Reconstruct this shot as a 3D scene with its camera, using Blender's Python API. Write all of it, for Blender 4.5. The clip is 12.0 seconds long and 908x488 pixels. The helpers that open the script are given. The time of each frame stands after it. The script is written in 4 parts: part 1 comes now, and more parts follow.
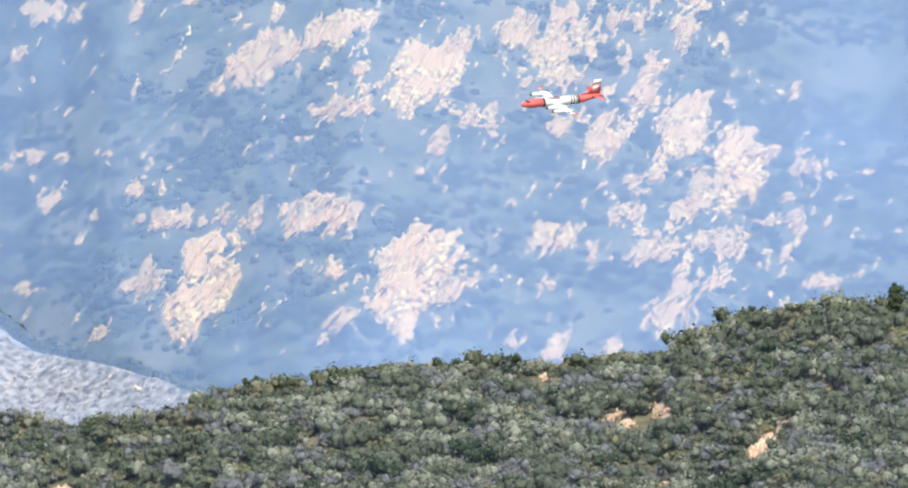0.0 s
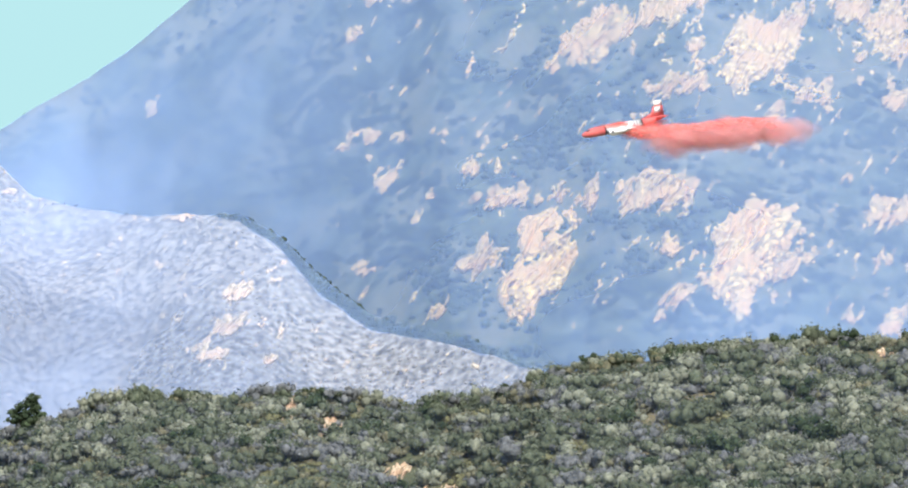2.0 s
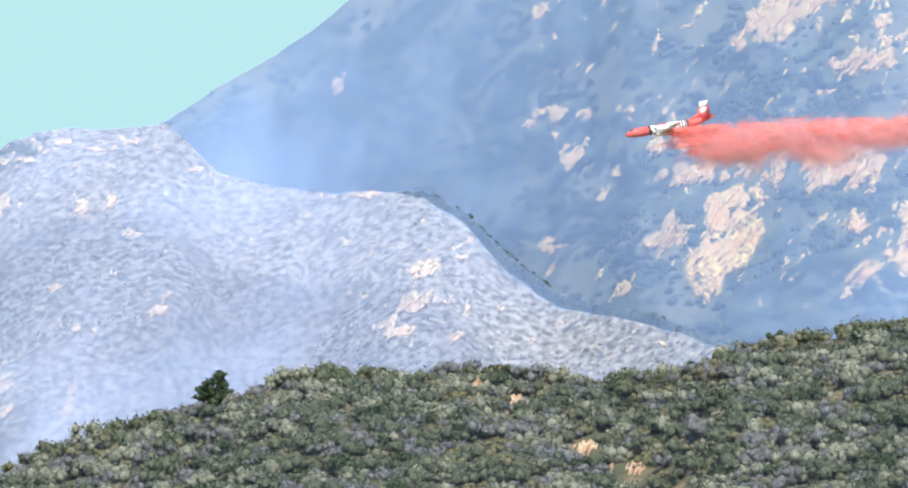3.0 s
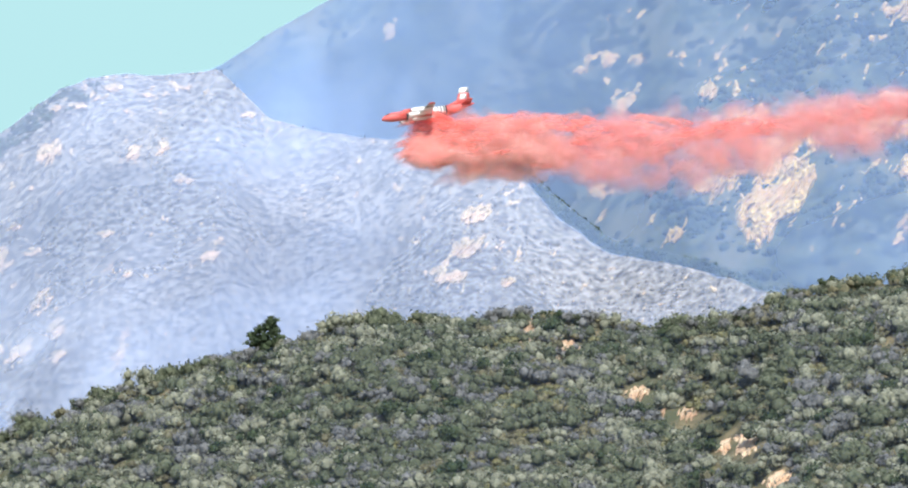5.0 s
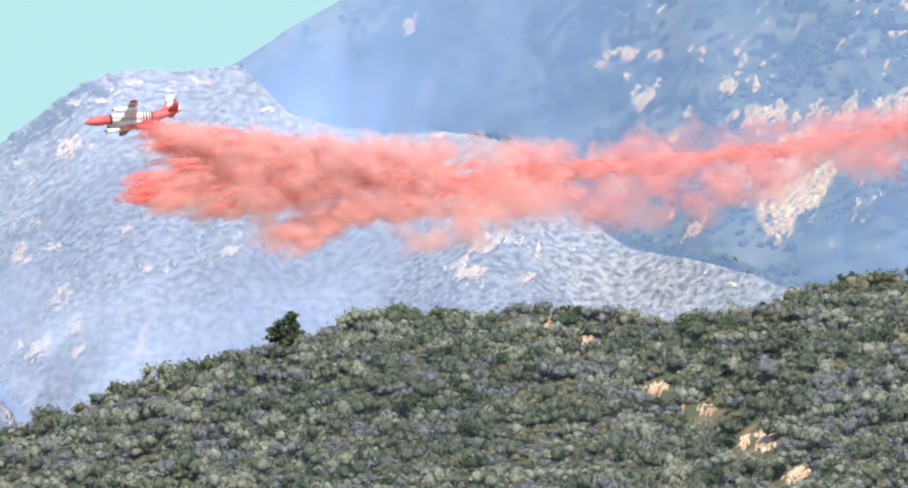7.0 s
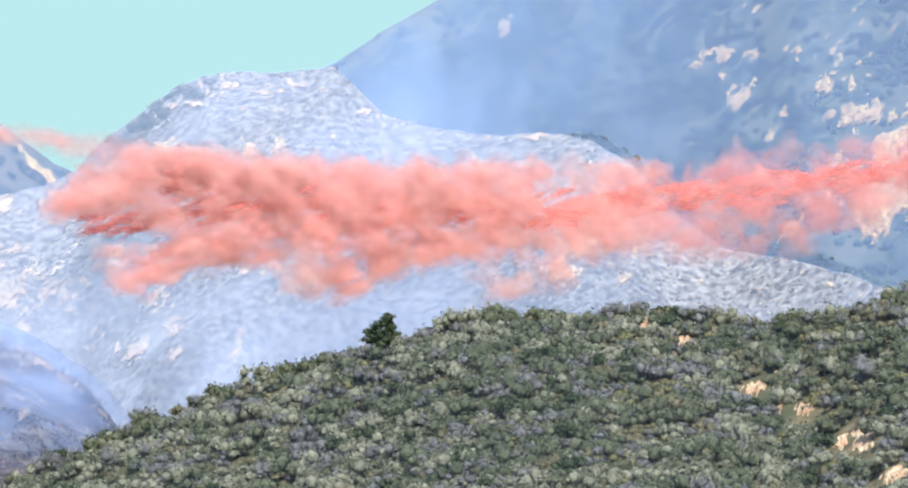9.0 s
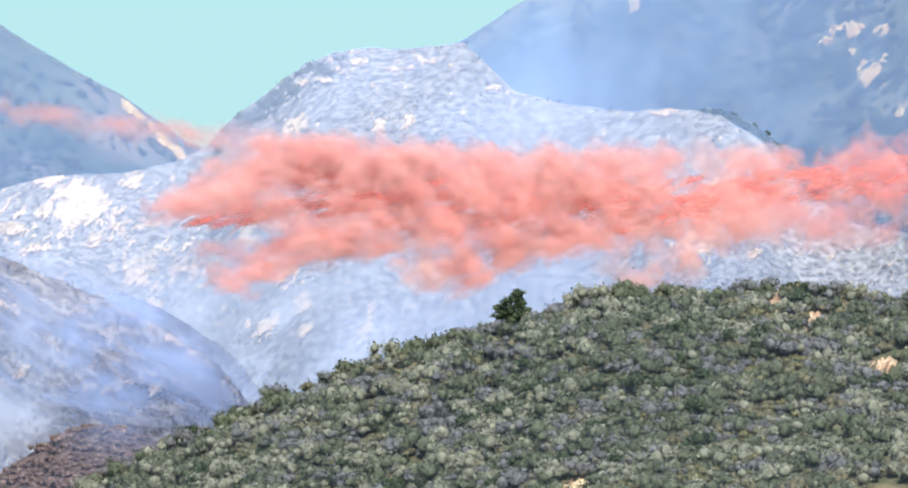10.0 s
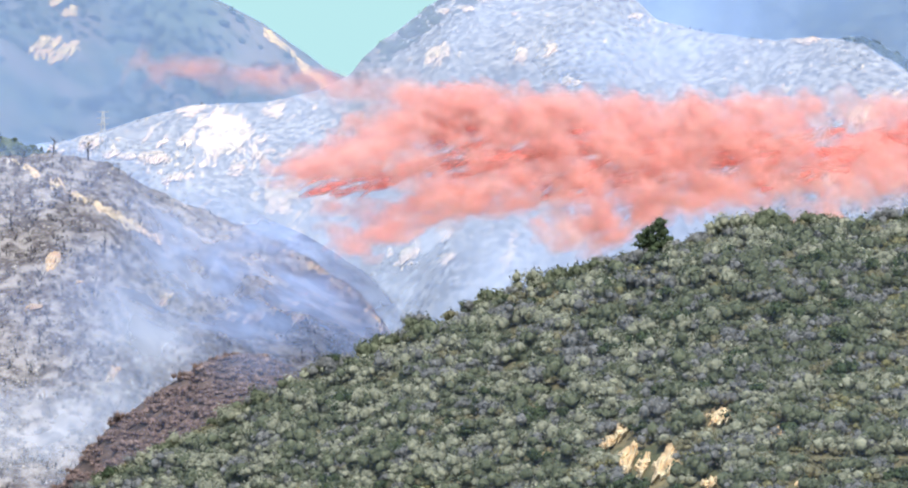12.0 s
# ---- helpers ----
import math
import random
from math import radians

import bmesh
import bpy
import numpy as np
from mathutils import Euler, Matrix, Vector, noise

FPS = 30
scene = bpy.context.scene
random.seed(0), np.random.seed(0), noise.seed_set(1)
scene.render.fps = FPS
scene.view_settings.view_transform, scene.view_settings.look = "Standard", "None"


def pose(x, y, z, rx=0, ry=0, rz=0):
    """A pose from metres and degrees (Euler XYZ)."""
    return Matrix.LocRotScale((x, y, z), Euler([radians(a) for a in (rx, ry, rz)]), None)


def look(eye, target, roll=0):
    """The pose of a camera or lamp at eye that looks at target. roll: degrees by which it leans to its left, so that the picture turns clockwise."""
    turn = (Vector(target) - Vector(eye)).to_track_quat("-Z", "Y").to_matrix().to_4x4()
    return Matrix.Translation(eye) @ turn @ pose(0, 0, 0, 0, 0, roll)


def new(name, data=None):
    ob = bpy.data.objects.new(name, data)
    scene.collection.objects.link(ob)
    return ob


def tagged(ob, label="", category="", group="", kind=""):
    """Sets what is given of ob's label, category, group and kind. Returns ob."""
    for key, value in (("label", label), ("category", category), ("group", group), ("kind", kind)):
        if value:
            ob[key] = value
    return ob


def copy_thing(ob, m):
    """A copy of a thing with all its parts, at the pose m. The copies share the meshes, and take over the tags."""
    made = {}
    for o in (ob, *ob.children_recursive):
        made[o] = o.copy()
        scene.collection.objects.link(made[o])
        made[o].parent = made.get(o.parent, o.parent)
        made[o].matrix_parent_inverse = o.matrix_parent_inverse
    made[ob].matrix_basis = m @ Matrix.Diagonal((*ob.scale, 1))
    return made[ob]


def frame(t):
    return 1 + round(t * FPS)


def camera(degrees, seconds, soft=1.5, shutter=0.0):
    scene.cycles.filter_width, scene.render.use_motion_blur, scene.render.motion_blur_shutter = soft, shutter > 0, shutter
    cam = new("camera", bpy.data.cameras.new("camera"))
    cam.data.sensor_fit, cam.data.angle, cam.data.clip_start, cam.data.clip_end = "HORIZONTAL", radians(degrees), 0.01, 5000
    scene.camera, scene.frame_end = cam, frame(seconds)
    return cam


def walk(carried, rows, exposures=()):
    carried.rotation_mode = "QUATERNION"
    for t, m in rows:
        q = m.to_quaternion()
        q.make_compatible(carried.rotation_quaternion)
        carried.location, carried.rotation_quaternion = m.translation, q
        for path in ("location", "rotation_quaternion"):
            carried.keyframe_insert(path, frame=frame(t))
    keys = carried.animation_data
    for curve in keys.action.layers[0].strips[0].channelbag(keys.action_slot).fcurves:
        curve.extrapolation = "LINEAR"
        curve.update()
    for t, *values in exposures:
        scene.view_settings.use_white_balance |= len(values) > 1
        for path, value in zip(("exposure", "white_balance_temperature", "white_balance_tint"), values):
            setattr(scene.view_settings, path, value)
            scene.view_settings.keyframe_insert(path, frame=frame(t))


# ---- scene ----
import collections

# A long lens on a tripod: it only pans and tilts. Bearing, elevation and lean in degrees.
FOV = 10.0
EYE = Vector((0.0, 0.0, 1.6))
cam = camera(FOV, 12.0, soft=2.0)
AIM = [
    (0.0, 6.4150, 5.6157, -0.039),
    (0.5, 5.6260, 5.4920, -0.050),
    (1.0, 4.7931, 5.4442, -0.070),
    (1.5, 3.8400, 5.4231, -0.111),
    (2.0, 2.6872, 5.3674, -0.195),
    (2.5, 1.4678, 5.2688, -0.169),
    (3.0, 0.6223, 5.1193, -0.018),
    (3.5, 0.1860, 4.8857, 0.044),
    (5.5, 0.0000, 4.5000, 0.000),
    (6.0, -0.0867, 4.4925, 0.000),
    (6.5, -0.1372, 4.4679, 0.053),
    (8.5, -0.5813, 4.4796, -0.043),
    (9.0, -1.2323, 4.4805, -0.113),
    (9.5, -2.0215, 4.4048, -0.073),
    (10.0, -2.6715, 4.2177, -0.065),
    (10.5, -3.2030, 3.9677, -0.026),
    (11.0, -3.6464, 3.7640, -0.098),
    (11.5, -4.0493, 3.5182, -0.042),
    (12.0, -4.2440, 3.4316, 0.032),
]
walk(cam, [(t, pose(*EYE, 90 + el, 0, -az) @ pose(0, 0, 0, 0, 0, lean)) for t, az, el, lean in AIM])

# ---- world, sun ----
SUN_EL, SUN_AZ = 44.0, 174.0     # azimuth clockwise from the view's axis (+y): high behind the camera
world = bpy.data.worlds.new("world")
scene.world = world
world.use_nodes = True
wn = world.node_tree.nodes
sky = wn.new("ShaderNodeTexSky")
sky.sky_type, sky.sun_disc = "NISHITA", False
sky.sun_elevation, sky.sun_rotation = radians(SUN_EL), radians(SUN_AZ)
sky.air_density, sky.dust_density, sky.ozone_density = 1.0, 0.6, 1.5
world.node_tree.links.new(sky.outputs[0], wn["Background"].inputs[0])
wn["Background"].inputs[1].default_value = 0.14
sun = new("sun", bpy.data.lights.new("sun", "SUN"))
sun.data.energy, sun.data.angle, sun.data.color = 4.3, radians(0.53), (1.0, 0.94, 0.86)
sun_from = Vector((math.sin(radians(SUN_AZ)) * math.cos(radians(SUN_EL)), math.cos(radians(SUN_AZ)) * math.cos(radians(SUN_EL)), math.sin(radians(SUN_EL))))
sun.matrix_world = look(tuple(sun_from * 900), (0, 0, 0))
scene.view_settings.exposure = 0.5
scene.cycles.transparent_max_bounces = 48

# ---- bearings: u runs to the right and v down, in steps of a 1/8961 radian from the middle of the clip's resting view ----
STEP = 1568 / 2 / math.tan(radians(FOV / 2))
MID_EL = radians(4.5)


def bearing(u, v):
    """Bearing and elevation, in radians, of a step position."""
    return (u - 784) / (STEP * math.cos(MID_EL)), MID_EL + (421.5 - v) / STEP


def place_at(u, v, d):
    """The point at horizontal distance d in the direction of (u, v)."""
    az, el = bearing(u, v)
    return Vector((d * math.sin(az), d * math.cos(az), EYE.z + d * math.tan(el)))


# ---- noise for shapes, in numpy ----
def lattice(ix, iy, seed):
    h = (ix.astype(np.int64) * 374761393 + iy.astype(np.int64) * 668265263 + seed * 1442695041) & 0x7FFFFFFF
    h = ((h ^ (h >> 13)) * 1274126177) & 0x7FFFFFFF
    return ((h ^ (h >> 16)) & 0xFFFF) / 65535.0


def value_noise(x, y, seed):
    x, y = np.asarray(x, float), np.asarray(y, float)
    ix, iy = np.floor(x), np.floor(y)
    fx, fy = x - ix, y - iy
    fx, fy = fx * fx * (3 - 2 * fx), fy * fy * (3 - 2 * fy)
    a, b = lattice(ix, iy, seed), lattice(ix + 1, iy, seed)
    c, d = lattice(ix, iy + 1, seed), lattice(ix + 1, iy + 1, seed)
    return (a + (b - a) * fx) * (1 - fy) + (c + (d - c) * fx) * fy


def fbm(x, y, seed, octaves=5):
    """Fractal noise round 0, about -1 to 1."""
    x, y = np.asarray(x, float), np.asarray(y, float)
    total, amp, norm = 0.0, 1.0, 0.0
    for k in range(octaves):
        total = total + amp * (value_noise(x * 2 ** k, y * 2 ** k, seed + k * 17) * 2 - 1)
        norm += amp
        amp *= 0.55
    return total / norm


# ---- mesh helpers ----
def mesh_from(name, verts, faces, materials, smooth=False, index=None):
    """A mesh from numpy arrays: faces all of one corner count."""
    verts, faces = np.asarray(verts, np.float32), np.asarray(faces, np.int32)
    me = bpy.data.meshes.new(name)
    n, k = faces.shape
    me.vertices.add(len(verts))
    me.vertices.foreach_set("co", verts.ravel())
    me.loops.add(n * k)
    me.loops.foreach_set("vertex_index", faces.ravel())
    me.polygons.add(n)
    me.polygons.foreach_set("loop_start", np.arange(0, n * k, k, dtype=np.int32))
    me.polygons.foreach_set("use_smooth", np.full(n, smooth, dtype=bool))
    if index is not None:
        me.polygons.foreach_set("material_index", np.asarray(index, np.int32))
    me.update(calc_edges=True)
    for m in (materials if isinstance(materials, (list, tuple)) else [materials]):
        me.materials.append(m)
    return me


def part(name, bm, material, parent, label="", smooth=True):
    me = bpy.data.meshes.new(name)
    for f in bm.faces:
        f.smooth = smooth
    bm.to_mesh(me)
    bm.free()
    me.materials.append(material)
    ob = new(name, me)
    ob.parent = parent
    if label:
        ob["label"] = label
    return ob


# ---- materials ----
def material(name, colour_a, colour_b, scale, rough=0.9, bump=0.0, colour_c=None, scale_c=None, island=0.0, translucent=0.0, stretch=None, detail=8.0):
    """A procedural surface: two colours by noise, a third by a wider noise, bump, and a shift of value piece by piece."""
    m = bpy.data.materials.new(name)
    m.use_nodes = True
    n, l = m.node_tree.nodes, m.node_tree.links
    bsdf = n["Principled BSDF"]
    bsdf.inputs["Roughness"].default_value = rough
    bsdf.inputs["Specular IOR Level"].default_value = 0.2
    coord = n.new("ShaderNodeTexCoord")
    vec = coord.outputs["Object"]
    if stretch:
        mp = n.new("ShaderNodeMapping")
        mp.inputs["Scale"].default_value = stretch
        l.new(vec, mp.inputs[0])
        vec = mp.outputs[0]

    def noise_node(s):
        t = n.new("ShaderNodeTexNoise")
        t.inputs["Scale"].default_value, t.inputs["Detail"].default_value, t.inputs["Roughness"].default_value = s, detail, 0.62
        l.new(vec, t.inputs["Vector"])
        return t

    def ramp(src, lo, hi, ca, cb):
        r = n.new("ShaderNodeValToRGB")
        r.color_ramp.elements[0].position, r.color_ramp.elements[1].position = lo, hi
        r.color_ramp.elements[0].color, r.color_ramp.elements[1].color = (*ca, 1), (*cb, 1)
        l.new(src, r.inputs[0])
        return r.outputs[0]

    fine = noise_node(scale)
    col = ramp(fine.outputs[0], 0.38, 0.62, colour_a, colour_b)
    if colour_c:
        wide = noise_node(scale_c)
        fac = ramp(wide.outputs[0], 0.46, 0.6, (0, 0, 0), (1, 1, 1))
        mix = n.new("ShaderNodeMixRGB")
        l.new(fac, mix.inputs[0]), l.new(col, mix.inputs[1])
        mix.inputs[2].default_value = (*colour_c, 1)
        col = mix.outputs[0]
    if island:
        geo = n.new("ShaderNodeNewGeometry")
        hsv = n.new("ShaderNodeHueSaturation")
        rng = n.new("ShaderNodeMapRange")
        rng.inputs[3].default_value, rng.inputs[4].default_value = 1 - island, 1 + island
        l.new(geo.outputs["Random Per Island"], rng.inputs[0])
        l.new(rng.outputs[0], hsv.inputs["Value"]), l.new(col, hsv.inputs["Color"])
        col = hsv.outputs[0]
    l.new(col, bsdf.inputs["Base Color"])
    if bump:
        b = n.new("ShaderNodeBump")
        b.inputs["Strength"].default_value, b.inputs["Distance"].default_value = min(1.0, bump), bump
        l.new(fine.outputs[0], b.inputs["Height"])
        l.new(b.outputs[0], bsdf.inputs["Normal"])
    if translucent:
        tr = n.new("ShaderNodeBsdfTranslucent")
        l.new(col, tr.inputs[0])
        ms = n.new("ShaderNodeMixShader")
        ms.inputs[0].default_value = translucent
        l.new(bsdf.outputs[0], ms.inputs[1]), l.new(tr.outputs[0], ms.inputs[2])
        l.new(ms.outputs[0], n["Material Output"].inputs[0])
    return m


def smoke_haze_material(name, colour, thin, dense, scale, lo=0.35, hi=0.7):
    """Thin smoke, and haze imitated by a tint: part of the light goes through, the rest is scattered. thin and dense:
    its cover.
    """
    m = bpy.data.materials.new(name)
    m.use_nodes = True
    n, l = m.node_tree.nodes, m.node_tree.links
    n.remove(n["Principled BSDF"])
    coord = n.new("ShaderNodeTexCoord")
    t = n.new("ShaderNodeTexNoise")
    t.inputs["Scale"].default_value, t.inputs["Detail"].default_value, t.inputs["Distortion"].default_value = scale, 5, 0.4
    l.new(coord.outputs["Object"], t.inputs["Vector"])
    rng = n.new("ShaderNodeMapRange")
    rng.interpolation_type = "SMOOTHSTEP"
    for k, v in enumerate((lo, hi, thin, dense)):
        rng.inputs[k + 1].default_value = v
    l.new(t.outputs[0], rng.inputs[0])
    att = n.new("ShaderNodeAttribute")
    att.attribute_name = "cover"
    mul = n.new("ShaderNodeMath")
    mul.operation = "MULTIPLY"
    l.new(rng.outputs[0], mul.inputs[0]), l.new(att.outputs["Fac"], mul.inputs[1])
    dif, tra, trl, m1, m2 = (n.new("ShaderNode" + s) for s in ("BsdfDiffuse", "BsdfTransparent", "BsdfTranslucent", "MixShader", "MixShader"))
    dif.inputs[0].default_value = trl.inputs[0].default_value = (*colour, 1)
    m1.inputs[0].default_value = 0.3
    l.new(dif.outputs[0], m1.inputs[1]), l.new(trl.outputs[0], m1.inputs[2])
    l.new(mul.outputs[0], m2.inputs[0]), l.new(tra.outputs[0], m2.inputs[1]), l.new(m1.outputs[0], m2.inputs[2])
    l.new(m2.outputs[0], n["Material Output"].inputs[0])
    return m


M_SOIL = material("hill_soil", (0.09, 0.085, 0.05), (0.20, 0.17, 0.10), 0.5, bump=0.3, colour_c=(0.07, 0.08, 0.045), scale_c=0.12)
M_MOUNTAIN = material("mountain_brush", (0.025, 0.04, 0.024), (0.11, 0.13, 0.07), 0.09, bump=1.0, colour_c=(0.15, 0.15, 0.09), scale_c=0.018)
M_FAR = material("far_brush", (0.05, 0.07, 0.045), (0.10, 0.12, 0.07), 0.06, bump=1.0, colour_c=(0.16, 0.14, 0.11), scale_c=0.012)
M_ASH = material("burnt_ash", (0.07, 0.07, 0.07), (0.33, 0.325, 0.31), 0.22, bump=1.3)
M_ROCKPALE = material("pale_sandstone", (0.28, 0.23, 0.16), (0.76, 0.63, 0.42), 0.3, bump=1.5, colour_c=(0.66, 0.50, 0.36), scale_c=0.05, island=0.15)
M_ASHNEAR = material("near_ash", (0.05, 0.042, 0.04), (0.19, 0.165, 0.158), 0.7, bump=0.8, colour_c=(0.33, 0.305, 0.29), scale_c=0.14)
M_BOULDER = material("pale_boulder", (0.42, 0.34, 0.21), (0.80, 0.69, 0.47), 0.8, bump=0.4, colour_c=(0.60, 0.44, 0.26), scale_c=0.3, island=0.1)
M_SCORCHED = material("scorched_soil", (0.06, 0.045, 0.04), (0.13, 0.095, 0.08), 0.3, bump=0.5)
M_GROUND = material("valley_ground", (0.10, 0.11, 0.06), (0.20, 0.18, 0.11), 0.02, bump=0.5)
M_ROCK = material("sandstone", (0.28, 0.19, 0.09), (0.96, 0.71, 0.28), 0.30, bump=1.5, colour_c=(0.68, 0.45, 0.20), scale_c=0.04, island=0.1)
M_RUBBLE = material("ashy_rubble", (0.15, 0.145, 0.14), (0.42, 0.39, 0.35), 0.2, island=0.35)
M_ROCKNEAR = material("near_sandstone", (0.36, 0.27, 0.18), (0.68, 0.56, 0.40), 0.7, bump=0.5, colour_c=(0.50, 0.34, 0.22), scale_c=0.25, island=0.2)
M_LEAF_SAGE = material("sage_leaves", (0.175, 0.192, 0.14), (0.305, 0.318, 0.24), 1.3, bump=0.5, island=0.16, translucent=0.2)
M_LEAF_GREY = material("grey_leaves", (0.115, 0.123, 0.124), (0.21, 0.22, 0.22), 1.3, bump=0.5, island=0.16, translucent=0.2)
M_LEAF_OLIVE = material("olive_leaves", (0.125, 0.122, 0.075), (0.225, 0.215, 0.135), 1.3, bump=0.5, island=0.16, translucent=0.2)
M_LEAF_GREEN = material("green_leaves", (0.07, 0.088, 0.056), (0.15, 0.17, 0.112), 1.3, bump=0.5, island=0.16, translucent=0.2)
M_LEAF_YELLOW = material("yellow_leaves", (0.15, 0.15, 0.075), (0.25, 0.245, 0.125), 1.3, bump=0.5, island=0.16, translucent=0.2)
M_LEAF_DARK = material("dark_leaves", (0.035, 0.055, 0.03), (0.085, 0.115, 0.06), 0.5, island=0.35, translucent=0.2)
M_LEAF_BROWN = material("scorched_leaves", (0.14, 0.095, 0.085), (0.27, 0.20, 0.175), 0.4, island=0.35, translucent=0.2)
M_LEAF_FAR = material("far_leaves", (0.018, 0.03, 0.018), (0.06, 0.08, 0.045), 0.05, island=0.35)
M_CHAR = material("charred_wood", (0.02, 0.018, 0.016), (0.06, 0.05, 0.045), 2.0)
M_BARK = material("bark", (0.06, 0.045, 0.03), (0.14, 0.11, 0.08), 3.0)


# ---- terrain: slopes that fall from a crest towards the viewer ----
class Slope:
    """A hillside. crest: (u, v, distance) of its skyline; angle: its fall towards the viewer in degrees; relief: gullies and lumps."""

    def __init__(self, crest, angle, drop, relief, size, seed, lift=0.0, lift_size=30.0):
        self.u = np.array([c[0] for c in crest], float)
        self.v = np.array([c[1] for c in crest], float)
        self.d = np.array([c[2] for c in crest], float)
        self.fall, self.drop, self.relief, self.size, self.seed = math.tan(radians(angle)), drop, relief, size, seed
        self.lift, self.lift_size = lift, lift_size

    def skyline(self, u):
        v = np.interp(u, self.u, self.v) + self.lift * fbm(np.asarray(u, float) / self.lift_size, 0.5, self.seed + 5, 4)
        return v, np.interp(u, self.u, self.d)

    def points(self, u, h):
        """Places at u, a drop of h metres under the skyline (negative: on the back of the hill)."""
        u, h = np.asarray(u, float), np.asarray(h, float)
        v, d = self.skyline(u)
        az = (u - 784) / (STEP * math.cos(MID_EL))
        el = MID_EL + (421.5 - v) / STEP
        z = EYE.z + d * np.tan(el) - np.abs(h)
        across = az * d
        rough = self.relief * fbm(across / self.size, h / self.size * 0.55, self.seed, 4) * np.clip(np.abs(h) / (self.relief * 1.5 + 1), 0, 1)
        dist = d - h / self.fall + rough
        return np.stack([dist * np.sin(az), dist * np.cos(az), z], -1)

    def on(self, u, v, out=0.0):
        """The places on the hillside that are seen at (u, v), moved towards the viewer by out metres."""
        u, v = np.asarray(u, float), np.asarray(v, float)
        vc, d = self.skyline(u)
        zc = EYE.z + d * np.tan(MID_EL + (421.5 - vc) / STEP)
        slope = np.tan(MID_EL + (421.5 - v) / STEP)
        h = np.maximum(0.0, (zc - EYE.z - d * slope) / (1 - slope / self.fall))
        for _ in range(5):
            p = self.points(u, h)
            dist = np.hypot(p[..., 0], p[..., 1])
            h = np.maximum(0.0, h + (p[..., 2] - EYE.z - dist * slope) / (1 + slope))
        p = self.points(u, h)
        eye = np.array(EYE)
        way = eye - p
        return p + way / np.linalg.norm(way, axis=-1, keepdims=True) * np.asarray(out, float)[..., None]

    def grid(self, u0, u1, nu, nh, back=0.35):
        u = np.linspace(u0, u1, nu)
        h = np.concatenate([-self.drop * back * np.linspace(1, 0, 8)[:-1] ** 1.5, self.drop * np.linspace(0, 1, nh) ** 1.15])
        uu, hh = np.meshgrid(u, h)
        p = self.points(uu, hh).reshape(-1, 3)
        r = np.arange(len(h) - 1)[:, None] * nu + np.arange(nu - 1)[None, :]
        r = r.ravel()
        return p, np.stack([r, r + nu, r + nu + 1, r + 1], -1)

    def build(self, name, u0, u1, nu, nh, mat, label, category):
        p, f = self.grid(u0, u1, nu, nh)
        return tagged(new(name, mesh_from(name, p, f, mat, True)), label, category, kind="structure")


MAIN = Slope([(250, 190, 3300), (330, 136, 3300), (386, 112, 3300), (430, 84, 3300), (486, 47, 3300), (530, 24, 3300), (571, 0, 3300), (640, -46, 3300), (730, -121, 3300), (900, -260, 3300), (1200, -480, 3300), (1600, -650, 3300),
              (2100, -640, 3300), (2700, -500, 3250)], 36, 640, 42, 150, 3, lift=3, lift_size=26)
PEAK = Slope([(-1100, -120, 3300), (-663, -20, 3300), (-430, 83, 3300), (-285, 170, 3300), (-203, 212, 3300), (-100, 285, 3300), (-55, 308, 3300), (60, 400, 3300), (200, 480, 3300)], 33, 420, 34, 140, 11, lift=3, lift_size=24)
BURNT = Slope([(-1100, 445, 2960), (-663, 430, 2952), (-540, 412, 2950), (-430, 378, 2948), (-330, 350, 2946), (-200, 345, 2944), (-120, 328, 2942), (-63, 302, 2941), (-33, 267, 2941), (0, 235, 2940), (55, 197, 2934), (110, 154, 2929), (150, 140, 2924), (200, 129, 2919), (290, 129, 2910),
               (385, 119, 2900), (430, 160, 2885), (470, 200, 2874), (540, 222, 2853), (620, 232, 2830), (680, 240, 2808), (740, 230, 2785), (830, 246, 2750), (900, 290, 2720), (970, 372, 2690), (1060, 435, 2655), (1180, 456, 2610), (1270, 480, 2570), (1330, 502, 2540), (1500, 570, 2500)], 31, 330, 13, 120, 23, lift=5, lift_size=18)
RIM = Slope([(770, 240, 2799), (800, 232, 2788), (829, 234, 2776), (900, 270, 2746), (970, 340, 2716), (1060, 409, 2681), (1159, 434, 2644), (1249, 455, 2605), (1329, 488, 2566), (1400, 535, 2550)], 31, 90, 4, 50, 27, lift=4, lift_size=16)
KNOLL = Slope([(-1100, 330, 2400), (-700, 393, 2400), (-663, 402, 2400), (-600, 425, 2400), (-540, 455, 2400), (-440, 520, 2400)], 30, 60, 8, 60, 31, lift=3, lift_size=15)
ASHES = Slope([(-1100, 420, 1900), (-663, 442, 1900), (-563, 434, 1900), (-470, 450, 1900), (-413, 487, 1900), (-340, 520, 1900), (-263, 550, 1900), (-167, 593, 1900), (-100, 631, 1900), (-36, 676, 1900), (12, 738, 1900), (100, 830, 1900), (260, 930, 1900)], 30, 175, 20, 70, 41, lift=6, lift_size=22)
